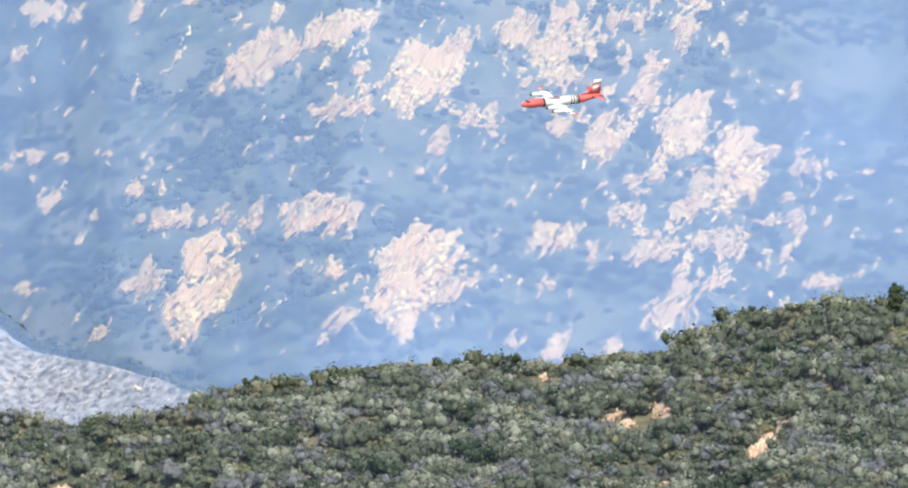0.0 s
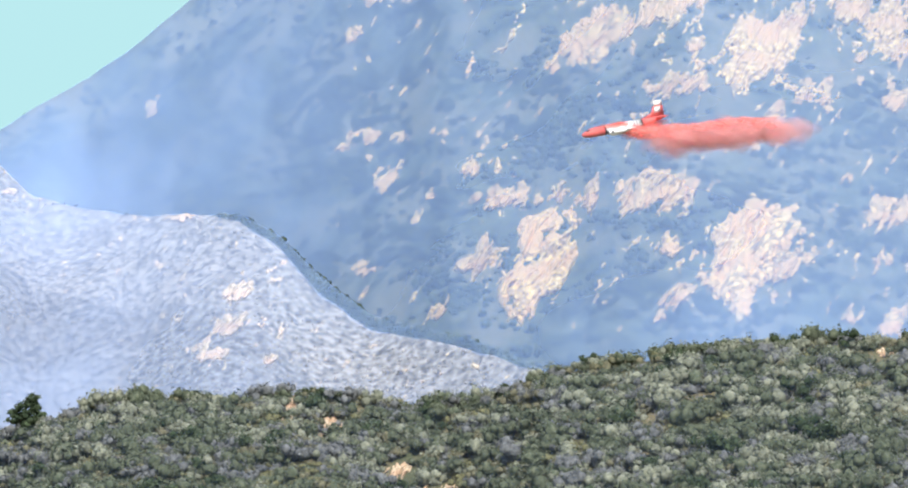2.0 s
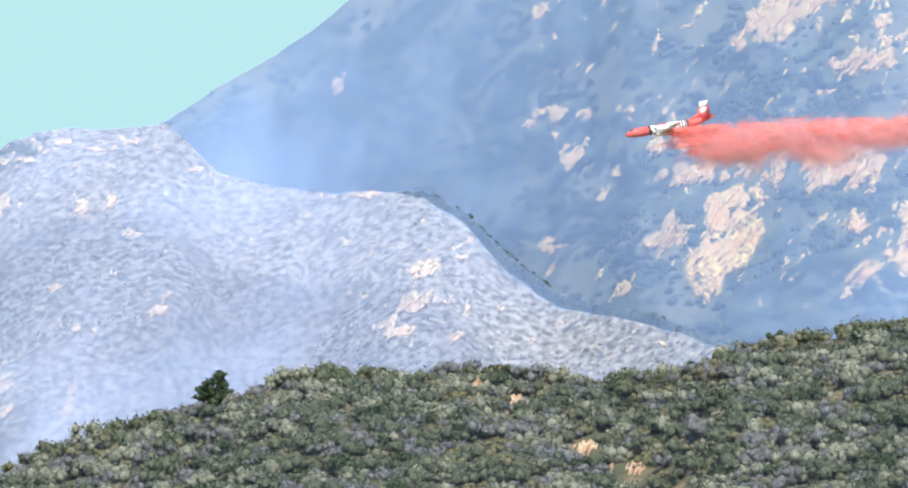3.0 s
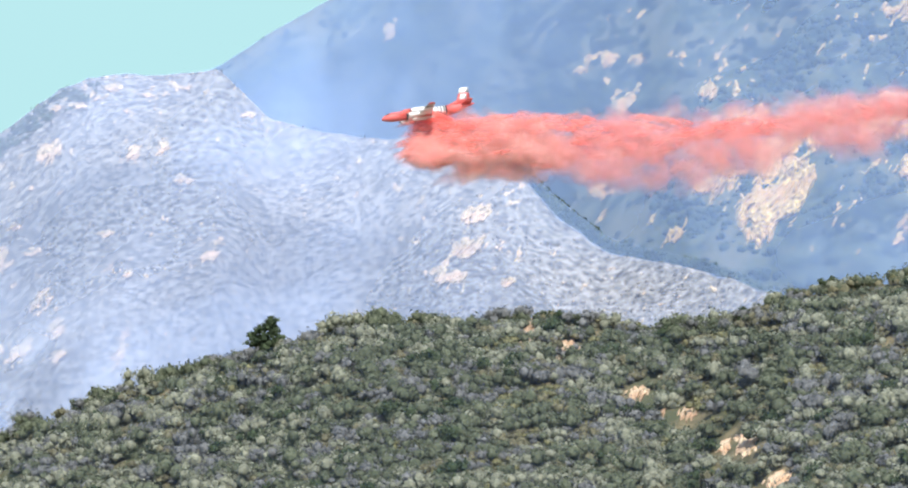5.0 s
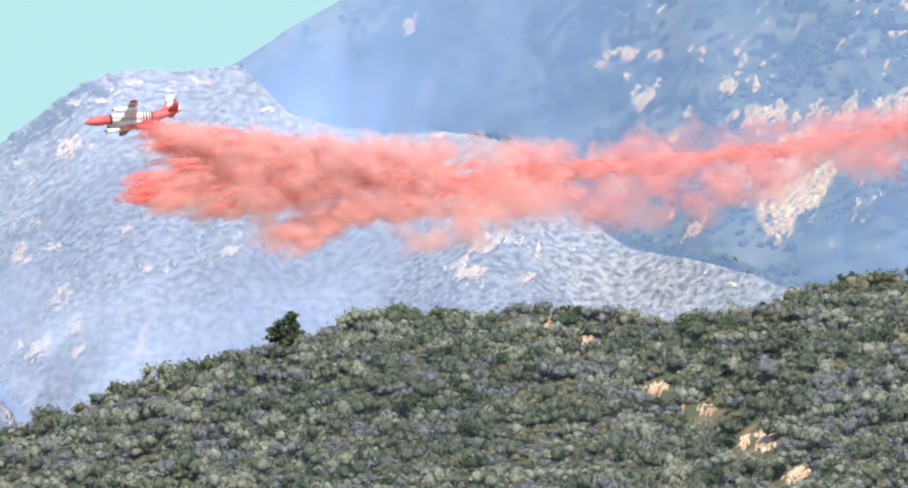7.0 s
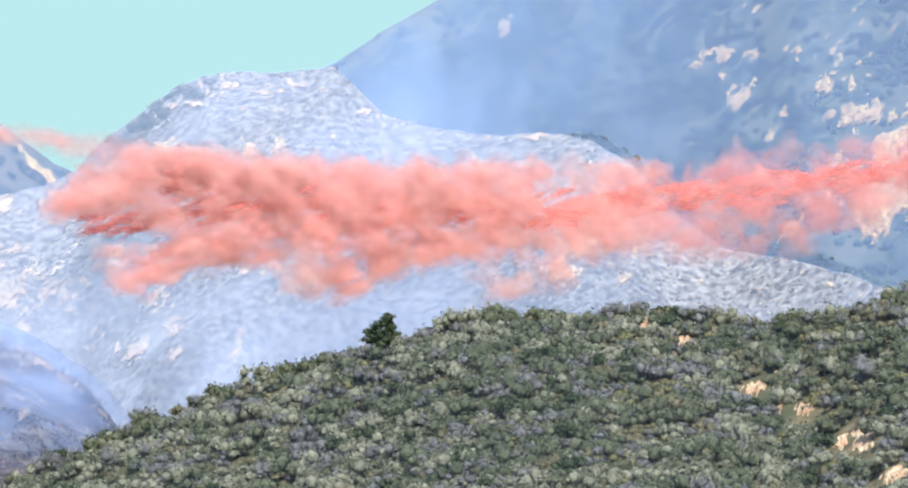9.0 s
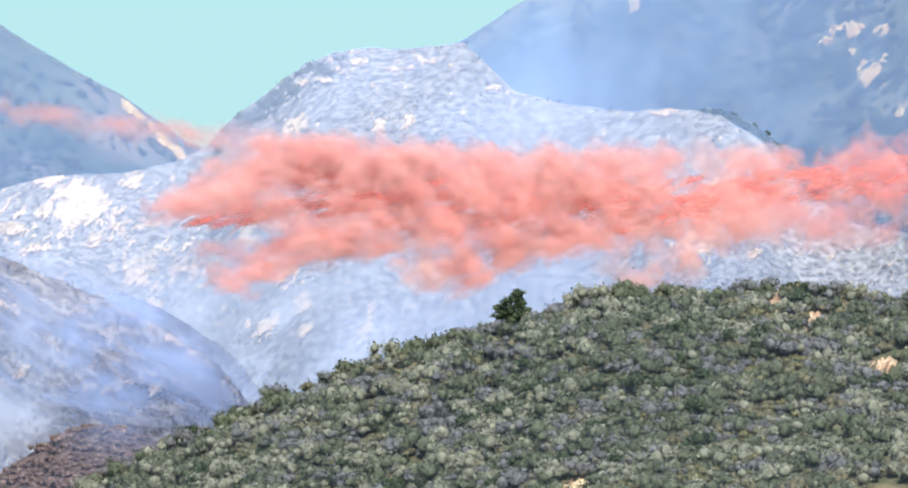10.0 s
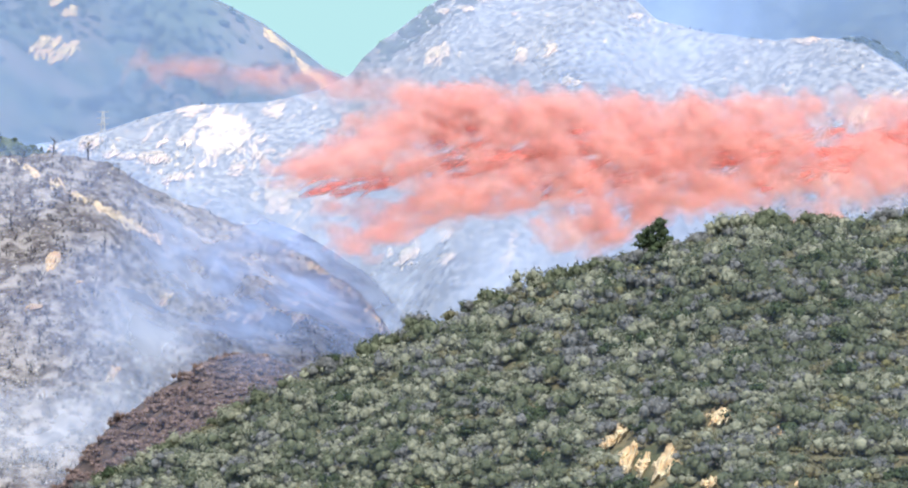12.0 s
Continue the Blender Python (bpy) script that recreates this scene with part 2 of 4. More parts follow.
SCORCH = Slope([(-1100, 1200, 1250), (-600, 1060, 1250), (-470, 905, 1250), (-380, 840, 1250), (-300, 792, 1250), (-233, 776, 1250), (-160, 797, 1250), (-80, 880, 1250), (60, 1000, 1250)], 27, 48, 4, 40, 53, lift=6, lift_size=25)
HILL = Slope([(-1100, 1234, 860), (-533, 1026, 850), (-263, 894, 840), (-153, 826, 835), (0, 772, 830), (70, 736, 825), (200, 686, 820), (300, 650, 815), (440, 612, 810), (520, 585, 805), (640, 557, 800), (760, 554, 800),
              (900, 549, 800), (960, 539, 800), (1020, 555, 800), (1100, 569, 800), (1200, 571, 795), (1270, 555, 790), (1370, 512, 785), (1470, 500, 780), (1640, 473, 775), (1850, 464, 770), (2120, 451, 765), (2200, 421, 760),
              (2280, 383, 760), (2380, 363, 755), (2568, 367, 750), (2900, 389, 750)], 24, 78, 4.5, 26, 61, lift=3, lift_size=40)

MAIN.build("mountain", 250, 2700, 480, 260, M_MOUNTAIN, "hazy mountain face covered in blue-green chaparral", "mountain")
PEAK.build("far_peak", -1100, 200, 200, 110, M_FAR, "distant brush-covered peak in blue haze", "mountain")
BURNT.build("burnt_ridge", -1100, 1500, 420, 130, M_ASH, "burnt ridge pale grey with ash", "ridge")
RIM.build("unburnt_rim", 770, 1400, 140, 40, M_MOUNTAIN, "dark unburnt brushy rim behind the burnt ridge", "ridge")
KNOLL.build("green_knoll", -1100, -440, 80, 30, M_MOUNTAIN, "small dark green unburnt knoll", "hill")
ASHES.build("ash_slope", -1100, 260, 240, 140, M_ASHNEAR, "near burnt slope with white ash and charred patches", "slope")
SCORCH.build("scorched_hill", -1100, 60, 120, 50, M_SCORCHED, "small hill of scorched brown brush", "hill")
HILL.build("brush_hill", -1100, 2900, 500, 90, M_SOIL, "foreground hill of sandy soil under green chaparral", "hill")


def build_ground():
    r = np.concatenate([[0.0], np.geomspace(5, 4800, 40)])
    a = np.linspace(0, 2 * math.pi, 97)[:-1]
    rr, aa = np.meshgrid(r, a)
    z = -0.5 - 6 * np.clip((rr - 30) / 500, 0, 1) + 1.5 * fbm(rr * np.cos(aa) / 60, rr * np.sin(aa) / 60, 71) * np.clip(rr / 60, 0, 1)
    p = np.stack([rr * np.cos(aa), rr * np.sin(aa), z], -1).reshape(-1, 3)
    n, k = len(a), len(r)
    i, j = np.meshgrid(np.arange(n), np.arange(k - 1), indexing="ij")
    i, j, i2 = i.ravel(), j.ravel(), ((i + 1) % n).ravel()
    f = np.stack([i * k + j, i * k + j + 1, i2 * k + j + 1, i2 * k + j], -1)
    tagged(new("ground", mesh_from("ground", p, f, M_GROUND, True)), "dry valley floor of grass and brush", "ground", kind="structure")


build_ground()


def build_sky():
    """A plain far sky behind the mountains."""
    m = bpy.data.materials.new("pale_sky")
    m.use_nodes = True
    n, l = m.node_tree.nodes, m.node_tree.links
    n.remove(n["Principled BSDF"])
    em = n.new("ShaderNodeEmission")
    em.inputs[0].default_value, em.inputs[1].default_value = (0.50, 0.83, 0.87, 1), 0.71
    l.new(em.outputs[0], n["Material Output"].inputs[0])
    az, el = np.meshgrid(np.radians(np.linspace(-30, 30, 41)), np.radians(np.linspace(-1, 20, 15)))
    p = 4700 * np.stack([np.sin(az) * np.cos(el), np.cos(az) * np.cos(el), np.sin(el)], -1).reshape(-1, 3)
    r = (np.arange(14)[:, None] * 41 + np.arange(40)[None, :]).ravel()
    tagged(new("sky_backdrop", mesh_from("sky_backdrop", p, np.stack([r, r + 1, r + 42, r + 41], -1), m, True)), "plain pale cyan sky", "sky", kind="structure")


build_sky()


# ---- rock outcrops: bumpy sheets of stone that break through the slope ----
ROCKY = collections.defaultdict(set)     # cells of bare stone, slope by slope


def stone_sheet(slope, u0, u1, v0, v1, step, mask, amp, streak, seed, lean=0.5, rib=0.8):
    """Points and faces of the stone that stands out of a slope where mask(u, v) + noise is above 0. lean: tilt of its ribs."""
    nu, nv = max(5, int((u1 - u0) / step)), max(5, int((v1 - v0) / step))
    u, v = np.meshgrid(np.linspace(u0, u1, nu), np.linspace(v0, v1, nv))
    top = slope.skyline(u)[0]
    v = np.maximum(v, top + 0.5)
    bend = streak * 0.5 * fbm(u / (streak * 2), v / (streak * 2), seed + 70, 3)
    a, b = u * math.cos(lean) + v * math.sin(lean) + bend, -u * math.sin(lean) + v * math.cos(lean)
    shape = fbm(a / streak, b / (streak * 2.0), seed, 4) + 0.6 * fbm(a / (streak * 0.42), b / (streak * 1.7), seed + 40, 3) + 0.16 * fbm(u / 5.0, v / 5.0, seed + 80, 2)
    out = mask(u, v) + 1.05 * shape
    ribs = np.abs(fbm(a / (streak * 0.42), b / (streak * 2.4), seed + 9, 4))
    lift = amp * (np.clip(out, -0.6, 0.45) + rib * (0.45 - 1.3 * ribs) * np.clip((out + 0.05) * 4, 0, 1))
    p = slope.on(u, v, lift).reshape(-1, 3)
    r = (np.arange(nv - 1)[:, None] * nu + np.arange(nu - 1)[None, :]).ravel()
    f = np.stack([r, r + nu, r + nu + 1, r + 1], -1)
    bare = out.ravel() > -0.05
    ROCKY[slope.seed].update(zip((u.ravel()[bare] // 6).astype(int).tolist(), (v.ravel()[bare] // 6).astype(int).tolist()))
    f = f[(out.ravel()[f] > -0.08).sum(1) >= 2]
    used, inv = np.unique(f, return_inverse=True)
    return p[used], inv.reshape(f.shape)


def pieces(n, f, least=14):
    """The faces of each connected piece that has at least so many of them."""
    mark = np.arange(n)
    while len(f):
        low = mark[f].min(1)
        fresh = mark.copy()
        np.minimum.at(fresh, f.ravel(), np.repeat(low, f.shape[1]))
        if (fresh == mark).all():
            break
        mark = fresh
    own = mark[f[:, 0]] if len(f) else np.zeros(0, int)
    ids, counts = np.unique(own, return_counts=True)
    return [f[own == i] for i, k in zip(ids, counts) if k >= least]


def outcrop(slope, u, v, w, h, mat, amp, seed, label, group, name="rock_outcrop", step=1.7, lean=0.5, fill=0.46, coarse=0.22, rib=0.8, slant=0.35):
    def mask(uu, vv):
        across = uu - u + slant * (vv - v)
        return fill - 1.2 * ((across / (w * 0.5)) ** 2 + ((vv - v) / (h * 0.5)) ** 2)
    p, f = stone_sheet(slope, u - w * 0.85, u + w * 0.85, v - h * 0.85, v + h * 0.85, step, mask, amp, min(26.0, max(7.0, min(w, h) * coarse)), seed, lean, rib)
    for piece in pieces(len(p), f):
        used, inv = np.unique(piece, return_inverse=True)
        c = p[used].mean(0)
        ob = new(name, mesh_from(name, p[used] - c, inv.reshape(piece.shape), mat))
        ob.location = c
        tagged(ob, label, "rock", group)


UPPER_CLIFFS = [(1445, -80, 130, 130), (1585, -115, 130, 100), (1725, -40, 150, 150), (1798, -105, 70, 60), (1980, -105, 120, 180), (1830, 35, 100, 75), (1760, 70, 50, 65), (1590, 15, 120, 60),
                (1960, 45, 75, 75), (2055, 60, 95, 115), (2120, -25, 75, 140), (2182, 35, 110, 140), (2065, -145, 50, 60), (2112, -135, 50, 50), (2190, -125, 70, 130), (1900, -120, 80, 90)]
LOWER_CLIFFS = [(1340, 315, 130, 220), (1250, 315, 90, 95), (1700, 305, 170, 215), (1785, 318, 90, 100), (1562, 200, 165, 95), (1440, 200, 34, 95), (1385, 196, 60, 50), (1295, 205, 120, 50),
                (1590, 375, 75, 60), (1575, 290, 75, 60), (2200, 178, 85, 110), (2275, 125, 110, 140), (2160, 365, 95, 150), (1950, 236, 110, 85), (2130, 258, 120, 60), (2250, 245, 110, 60)]
SMALL_CLIFFS = [(1050, 100, 90, 40), (1110, 100, 50, 26), (1230, 157, 45, 52), (1940, 318, 50, 50), (2025, 265, 20, 60), (2080, 196, 75, 50), (2130, 125, 65, 50), (2225, 305, 75, 60), (2390, 116, 75, 46),
                (2370, 210, 70, 60), (2360, 266, 36, 46), (1890, 415, 50, 36), (1960, 422, 70, 60), (2055, 428, 50, 50), (2420, 316, 95, 36), (2207, 61, 52, 44), (2178, 77, 44, 38), (2258, 56, 48, 44), (2305, 89, 66, 40), (2399, 117, 66, 46), (2300, 168, 34, 44), (2253, 105, 66, 28), (2361, 171, 54, 28),
                (2329, 211, 74, 24), (2380, 225, 34, 34), (2253, 239, 92, 44), (2136, 126, 54, 44), (2089, 138, 34, 38), (2084, 194, 74, 40), (2117, 229, 54, 28), (1800, -108, 64, 48), (1888, -122, 78, 54), (2067, -136, 44, 54),
                (1757, 70, 44, 70), (1626, -57, 54, 34), (1588, 4, 64, 34), (1080, -150, 140, 60), (1235, -160, 34, 60), (1090, 165, 70, 70)]
SINGLE_ROCKS = [(1185, 94, 22, 18), (1175, 405, 36, 28), (1050, 326, 55, 32), (1030, -76, 28, 34), (1560, 415, 34, 30), (682, 47, 40, 42), (1330, -172, 40, 26), (1293, 117, 24, 12), (1375, -22, 30, 40), (2375, -12, 26, 50), (1165, 200, 34, 26), (2385, 91, 42, 20), (2437, 133, 42, 20), (2500, 127, 34, 14), (2202, 117, 50, 16), (2385, 150, 26, 22), (2375, 199, 32, 28), (2432, 211, 18, 30), (2361, 258, 26, 42),
                (2160, 253, 84, 18), (2108, 159, 46, 22), (2037, 145, 30, 22), (2465, 173, 26, 12), (1907, -33, 26, 26), (1630, 16, 38, 20), (1520, 66, 40, 14), (1010, 118, 40, 20)]
k = 0
for u, v, w, h in UPPER_CLIFFS + LOWER_CLIFFS:
    k += 1
    outcrop(MAIN, u, v, w * 1.1, h * 1.1, M_ROCK, 9.0, 300 + k, "large cream sandstone outcrop on the hazy mountain", "mountain outcrops", fill=0.66 if w > 100 else 0.46)
for u, v, w, h in SMALL_CLIFFS:
    k += 1
    outcrop(MAIN, u, v, w * 1.15, h * 1.15, M_ROCK, 7.0, 300 + k, "broken cream sandstone outcrop among mountain brush", "mountain outcrops", fill=0.44)
for u, v, w, h in SINGLE_ROCKS:
    k += 1
    outcrop(MAIN, u, v, w * 1.2, h * 1.2, M_ROCK, 6.0, 300 + k, "single pale boulder on the brushy mountain", "mountain outcrops", "boulder", 1.6, fill=0.45)


def rubble(name, slope, u0, u1, v0, v1, step, mask, amp, streak, mat, seed, label, lean=0.5):
    p, f = stone_sheet(slope, u0, u1, v0, v1, step, mask, amp, streak, seed, lean)
    tagged(new(name, mesh_from(name, p, f, mat)), label, "rocks", kind="stuff")


def zone(u, v, cu, cv, wu, wv):
    return np.exp(-((u - cu) / wu) ** 2 - ((v - cv) / wv) ** 2)


rubble("scattered_rocks", MAIN, 1000, 2570, -190, 460, 3.2,
       lambda u, v: -0.60 + 0.26 * zone(u, v, 2130, -20, 240, 260) + 0.16 * zone(u, v, 2250, 260, 260, 160) + 0.12 * zone(u, v, 1650, -60, 320, 120) - 1.0 * np.clip((u - 2270 - (v + 174) * 0.75) / 160, 0, 1),
       7.0, 15.0, M_ROCK, 77, "small cream rocks scattered through mountain brush")
rubble("ridge_rocks", BURNT, -520, 1330, 130, 640, 2.2, lambda u, v: -0.66 + 0.24 * zone(u, v, 200, 150, 150, 60) + 0.38 * zone(u, v, -270, 420, 170, 90) + 0.3 * zone(u, v, -120, 520, 130, 70) + 0.12 * zone(u, v, 800, 440, 120, 120), 5.0, 9.0, M_ROCKPALE, 131,
       "pale rocks scattered over the burnt ridge", lean=0.6)
RIDGE_ROCKS = [(812, 425, 56, 80), (885, 482, 30, 24), (735, 238, 70, 22), (325, 308, 36, 26), (285, 256, 34, 34), (240, 265, 30, 36), (95, 265, 50, 60), (192, 402, 34, 18), (375, 432, 40, 50), (80, 525, 44, 56),
               (106, 566, 32, 44), (215, 608, 28, 90), (230, 471, 24, 22), (10, 452, 46, 56), (64, 434, 34, 24), (35, 392, 30, 26), (780, 470, 60, 50), (830, 365, 60, 40), (110, 612, 36, 36), (40, 600, 60, 60), (164, 167, 40, 20), (202, 153, 44, 20), (262, 162, 40, 14), (141, 183, 34, 16), (103, 186, 30, 16), (437, 196, 36, 16), (225, 190, 26, 12), (330, 150, 26, 12)]
VALLEY_ROCKS = [(-288, 407, 120, 100), (-328, 362, 74, 50), (-500, 416, 46, 34), (-183, 357, 50, 36), (-210, 708, 70, 44), (-170, 700, 46, 34), (-245, 455, 40, 30), (-172, 505, 60, 60), (-108, 507, 40, 40), (-395, 440, 60, 30), (-355, 335, 40, 26), (-363, 347, 36, 24), (-322, 352, 44, 34), (-189, 360, 52, 42), (-500, 415, 50, 36), (-397, 440, 36, 28), (-363, 474, 50, 26), (-443, 440, 36, 26), (-468, 434, 36, 22),
                (-102, 502, 38, 38), (-77, 518, 36, 36), (-177, 524, 54, 46), (-152, 574, 44, 32), (-239, 574, 28, 28), (-220, 437, 28, 20), (-254, 467, 30, 18), (-380, 353, 54, 20), (-537, 397, 44, 20), (-574, 428, 54, 16),
                (-149, 715, 40, 36), (-258, 717, 30, 26), (-380, 687, 50, 34)]
for u, v, w, h in RIDGE_ROCKS:
    k += 1
    outcrop(BURNT, u, v, w * 1.15, h * 1.15, M_ROCKPALE, 6.0, 300 + k, "pale sandstone boulders on the ash-grey ridge", "ridge outcrops", "boulder", 2.0, 0.7, 0.45)
for u, v, w, h in VALLEY_ROCKS:
    k += 1
    outcrop(BURNT if v < 640 else ASHES, u, v, w * 1.15, h * 1.15, M_ROCKPALE, 7.0, 300 + k, "sunlit cream boulders in the smoky gully", "gully boulders", "boulder", 2.0, 0.8, 0.5)
for u, v, w, h in [(-568, 257, 95, 60), (-540, 192, 36, 26), (-590, 245, 30, 30), (-565, 175, 24, 20)]:
    k += 1
    outcrop(PEAK, u, v, w, h, M_ROCK, 7.0, 300 + k, "cream outcrop on the distant brushy peak", "peak outcrops", step=2.2, fill=0.75)
rubble("peak_rib", PEAK, -225, -70, 205, 330, 2.0, lambda u, v: 0.7 - np.abs(v - 220 - (u + 206) * 0.9) / 11 - 1.5 * (np.abs(u + 150) > 58), 5.0, 10.0, M_ROCK, 175, "bare pale rock rib along the peak's edge", lean=-0.8)
for u, v, w, h in [(-570, 618, 36, 44), (-465, 817, 30, 44), (-600, 700, 40, 20), (-520, 655, 26, 14)]:
    k += 1
    outcrop(ASHES, u, v, w, h, M_ROCKNEAR, 3.0, 300 + k, "orange-tan rock bared on the ash slope", "ash slope rocks", "boulder", 1.6, 0.3, 0.5, 0.3, 0.7)

rubble("pale_track", ASHES, -640, -380, 440, 620, 2.4, lambda u, v: 0.25 - np.abs(v - 458 - (u + 616) * 0.54) / 17, 1.5, 10.0, M_ROCKPALE, 177, "pale bare earth and ash down the burnt slope", lean=-0.6)
rubble("bare_rib", ASHES, -190, 0, 560, 760, 2.4, lambda u, v: 0.25 - np.abs(v - ASHES.skyline(u)[0] - 9) / 14, 2.0, 12.0, M_ROCKNEAR, 171, "bare pale earth along the ash slope's edge")
rubble("ash_rubble", ASHES, -700, 0, 440, 1020, 3.5, lambda u, v: -0.62 + 0.2 * zone(u, v, -430, 800, 120, 140), 2.0, 9.0, M_RUBBLE, 173, "pale rubble scattered on the ash slope")

# bare sandy scars and boulders on the foreground hill
SCARS = [(925, 566, 40, 66), (985, 603, 52, 40), (1107, 676, 60, 40), (1150, 702, 26, 46), (1195, 714, 50, 32), (1292, 762, 70, 52), (1350, 826, 60, 44), (1255, 770, 36, 36), (2135, 533, 64, 58), (2055, 543, 60, 40),
         (2080, 560, 40, 30), (2355, 552, 30, 84), (2312, 598, 50, 64), (1945, 477, 34, 20), (2150, 655, 50, 30)]
HILL_ROCKS = [(467, 967, 120, 76), (412, 902, 30, 84), (420, 960, 50, 60), (677, 915, 46, 36), (582, 887, 84, 38), (385, 930, 36, 30), (560, 1000, 60, 30), (720, 1000, 50, 26)]
for u, v, w, h in SCARS:
    k += 1
    outcrop(HILL, u, v, w * 1.1, h * 1.1, M_ROCKNEAR, 1.6, 300 + k, "bare tan sandy scar between green shrubs", "hill scars", "bare_scar", 1.5, 0.4, 0.48, 0.26, 0.8)
for u, v, w, h in HILL_ROCKS:
    k += 1
    outcrop(HILL, u, v, w * 1.1, h * 1.1, M_BOULDER, 4.0, 300 + k, "cream sandstone boulders among green shrubs", "hill boulders", "boulder", 1.6, 0.3, 0.5, 0.3, 0.7)


# ---- brush ----
def to_steps(p):
    """(u, v) of places."""
    az, dist = np.arctan2(p[..., 0], p[..., 1]), np.hypot(p[..., 0], p[..., 1])
    return 784 + az * STEP * math.cos(MID_EL), 421.5 - (np.arctan2(p[..., 2] - EYE.z, dist) - MID_EL) * STEP


def scatter(slope, u0, u1, count, seed, v_max=1040.0, h_max=None):
    """Places spread evenly over a slope."""
    rng = np.random.default_rng(seed)
    u, h = rng.uniform(u0, u1, count), rng.uniform(0.0, 1.0, count) * (h_max or slope.drop)
    p = slope.points(u, h)
    return p[to_steps(p)[1] < v_max], rng


def ball(subdivisions):
    """Corners and triangles of a ball of radius 1."""
    bm = bmesh.new()
    bmesh.ops.create_icosphere(bm, subdivisions=subdivisions, radius=1.0)
    got = np.array([v.co[:] for v in bm.verts]), np.array([[v.index for v in f.verts] for f in bm.faces])
    bm.free()
    return got


ICO_V, ICO_F = ball(1)


def shrub_shape(seed, leaves, size=0.30, lobes=6, tall=0.8, low=0.25, cone=0.0):
    """Triangles of a shrub about 2 m across: lumpy lobes with leaf sprays lying on and standing out of them."""
    rng = np.random.default_rng(seed)
    verts, faces = [], []
    c = np.stack([rng.normal(0, 0.5, lobes), rng.normal(0, 0.5, lobes), rng.uniform(low, 0.85, lobes) * tall], -1)
    c[:, :2] *= (1 - cone * c[:, 2:] / tall)
    rad = rng.uniform(0.26, 0.56, lobes)
    n = 0
    for q, r in zip(c, rad):
        v = ICO_V * r * 0.66 * rng.uniform(0.8, 1.2, (len(ICO_V), 1)) + q
        verts.append(v), faces.append(ICO_F + n)
        n += len(v)
        m = leaves // lobes
        d = rng.normal(0, 1, (m, 3))
        d[:, 2] = np.abs(d[:, 2]) * 0.9 - 0.25
        d /= np.linalg.norm(d, axis=1, keepdims=True)
        at = q + d * r * rng.uniform(0.62, 1.16, (m, 1))
        t = rng.normal(0, 1, (m, 3, 3))
        t -= (t * d[:, None, :]).sum(2, keepdims=True) * d[:, None, :] * 0.5
        t /= np.linalg.norm(t, axis=2, keepdims=True)
        v = (at[:, None, :] + t * size * rng.uniform(0.5, 1.1, (m, 1, 1))).reshape(-1, 3)
        verts.append(v), faces.append(np.arange(len(v)).reshape(-1, 3) + n)
        n += len(v)
    return np.concatenate(verts), np.concatenate(faces)


def brush(name, places, rng, shapes, low, high, mat, label, sink=0.15):
    """Many shrubs as one mesh."""
    vs, fs, n = [], [], 0
    for p in places:
        v, f = shapes[rng.integers(len(shapes))]
        s = rng.uniform(low, high) * rng.uniform(0.8, 1.15)
        a = rng.uniform(0, 2 * math.pi)
        ca, sa = math.cos(a) * s, math.sin(a) * s
        w = np.stack([v[:, 0] * ca - v[:, 1] * sa, v[:, 0] * sa + v[:, 1] * ca, v[:, 2] * s * rng.uniform(0.8, 1.2) - sink * s], -1) + p
        vs.append(w), fs.append(f + n)
        n += len(w)
    tagged(new(name, mesh_from(name, np.concatenate(vs), np.concatenate(fs), mat, True)), label, "shrubs", kind="stuff")


BARE = np.array(SCARS + HILL_ROCKS, float)


def off_scars(p):
    u, v = to_steps(p)
    free = np.ones(len(p), bool)
    for cu, cv, w, h in BARE:
        free &= ((u - cu) / (w * 0.46 + 6)) ** 2 + ((v - cv - 12) / (h * 0.46 + 13)) ** 2 > 1
    return p[free]


SHAPES = [shrub_shape(500 + k, 340, 0.135, 8) for k in range(10)]


def in_reach(p):
    """Leaves out what lies below the lens's reach."""
    u, v = to_steps(p)
    low = np.interp(u, [900, 910, 1065, 1075, 1475, 1480, 1565, 1600, 1670, 1800, 2600], [1030, 945, 945, 880, 880, 865, 865, 800, 765, 740, 700])
    return p[v < low]


places, rng = scatter(HILL, -640, 2620, 26000, 3)
places = in_reach(off_scars(places))[:5600]
kind_at = rng.uniform(0, 1, len(places)) + 0.35 * fbm(places[:, 0] / 16, places[:, 1] / 16, 400, 3) - 0.22 * np.clip((700 - to_steps(places)[0]) / 700, 0, 1) + 0.06
for name, lo, hi, small, large, mat, label in (
        ("sage_brush", -9, 0.30, 1.4, 3.0, M_LEAF_SAGE, "pale grey-green sage scrub covering the hill"),
        ("grey_brush", 0.30, 0.50, 1.3, 2.8, M_LEAF_GREY, "dull grey scrub among the green brush"),
        ("green_brush", 0.50, 0.78, 1.5, 3.3, M_LEAF_GREEN, "green chaparral shrubs covering the hill"),
        ("olive_brush", 0.78, 0.94, 1.0, 2.2, M_LEAF_OLIVE, "olive-brown low shrubs on the hill"),
        ("yellow_brush", 0.94, 9, 0.9, 1.7, M_LEAF_YELLOW, "yellow-green low shrubs on the hill")):
    brush(name, places[(kind_at >= lo) & (kind_at < hi)], rng, SHAPES, small, large, mat, label)

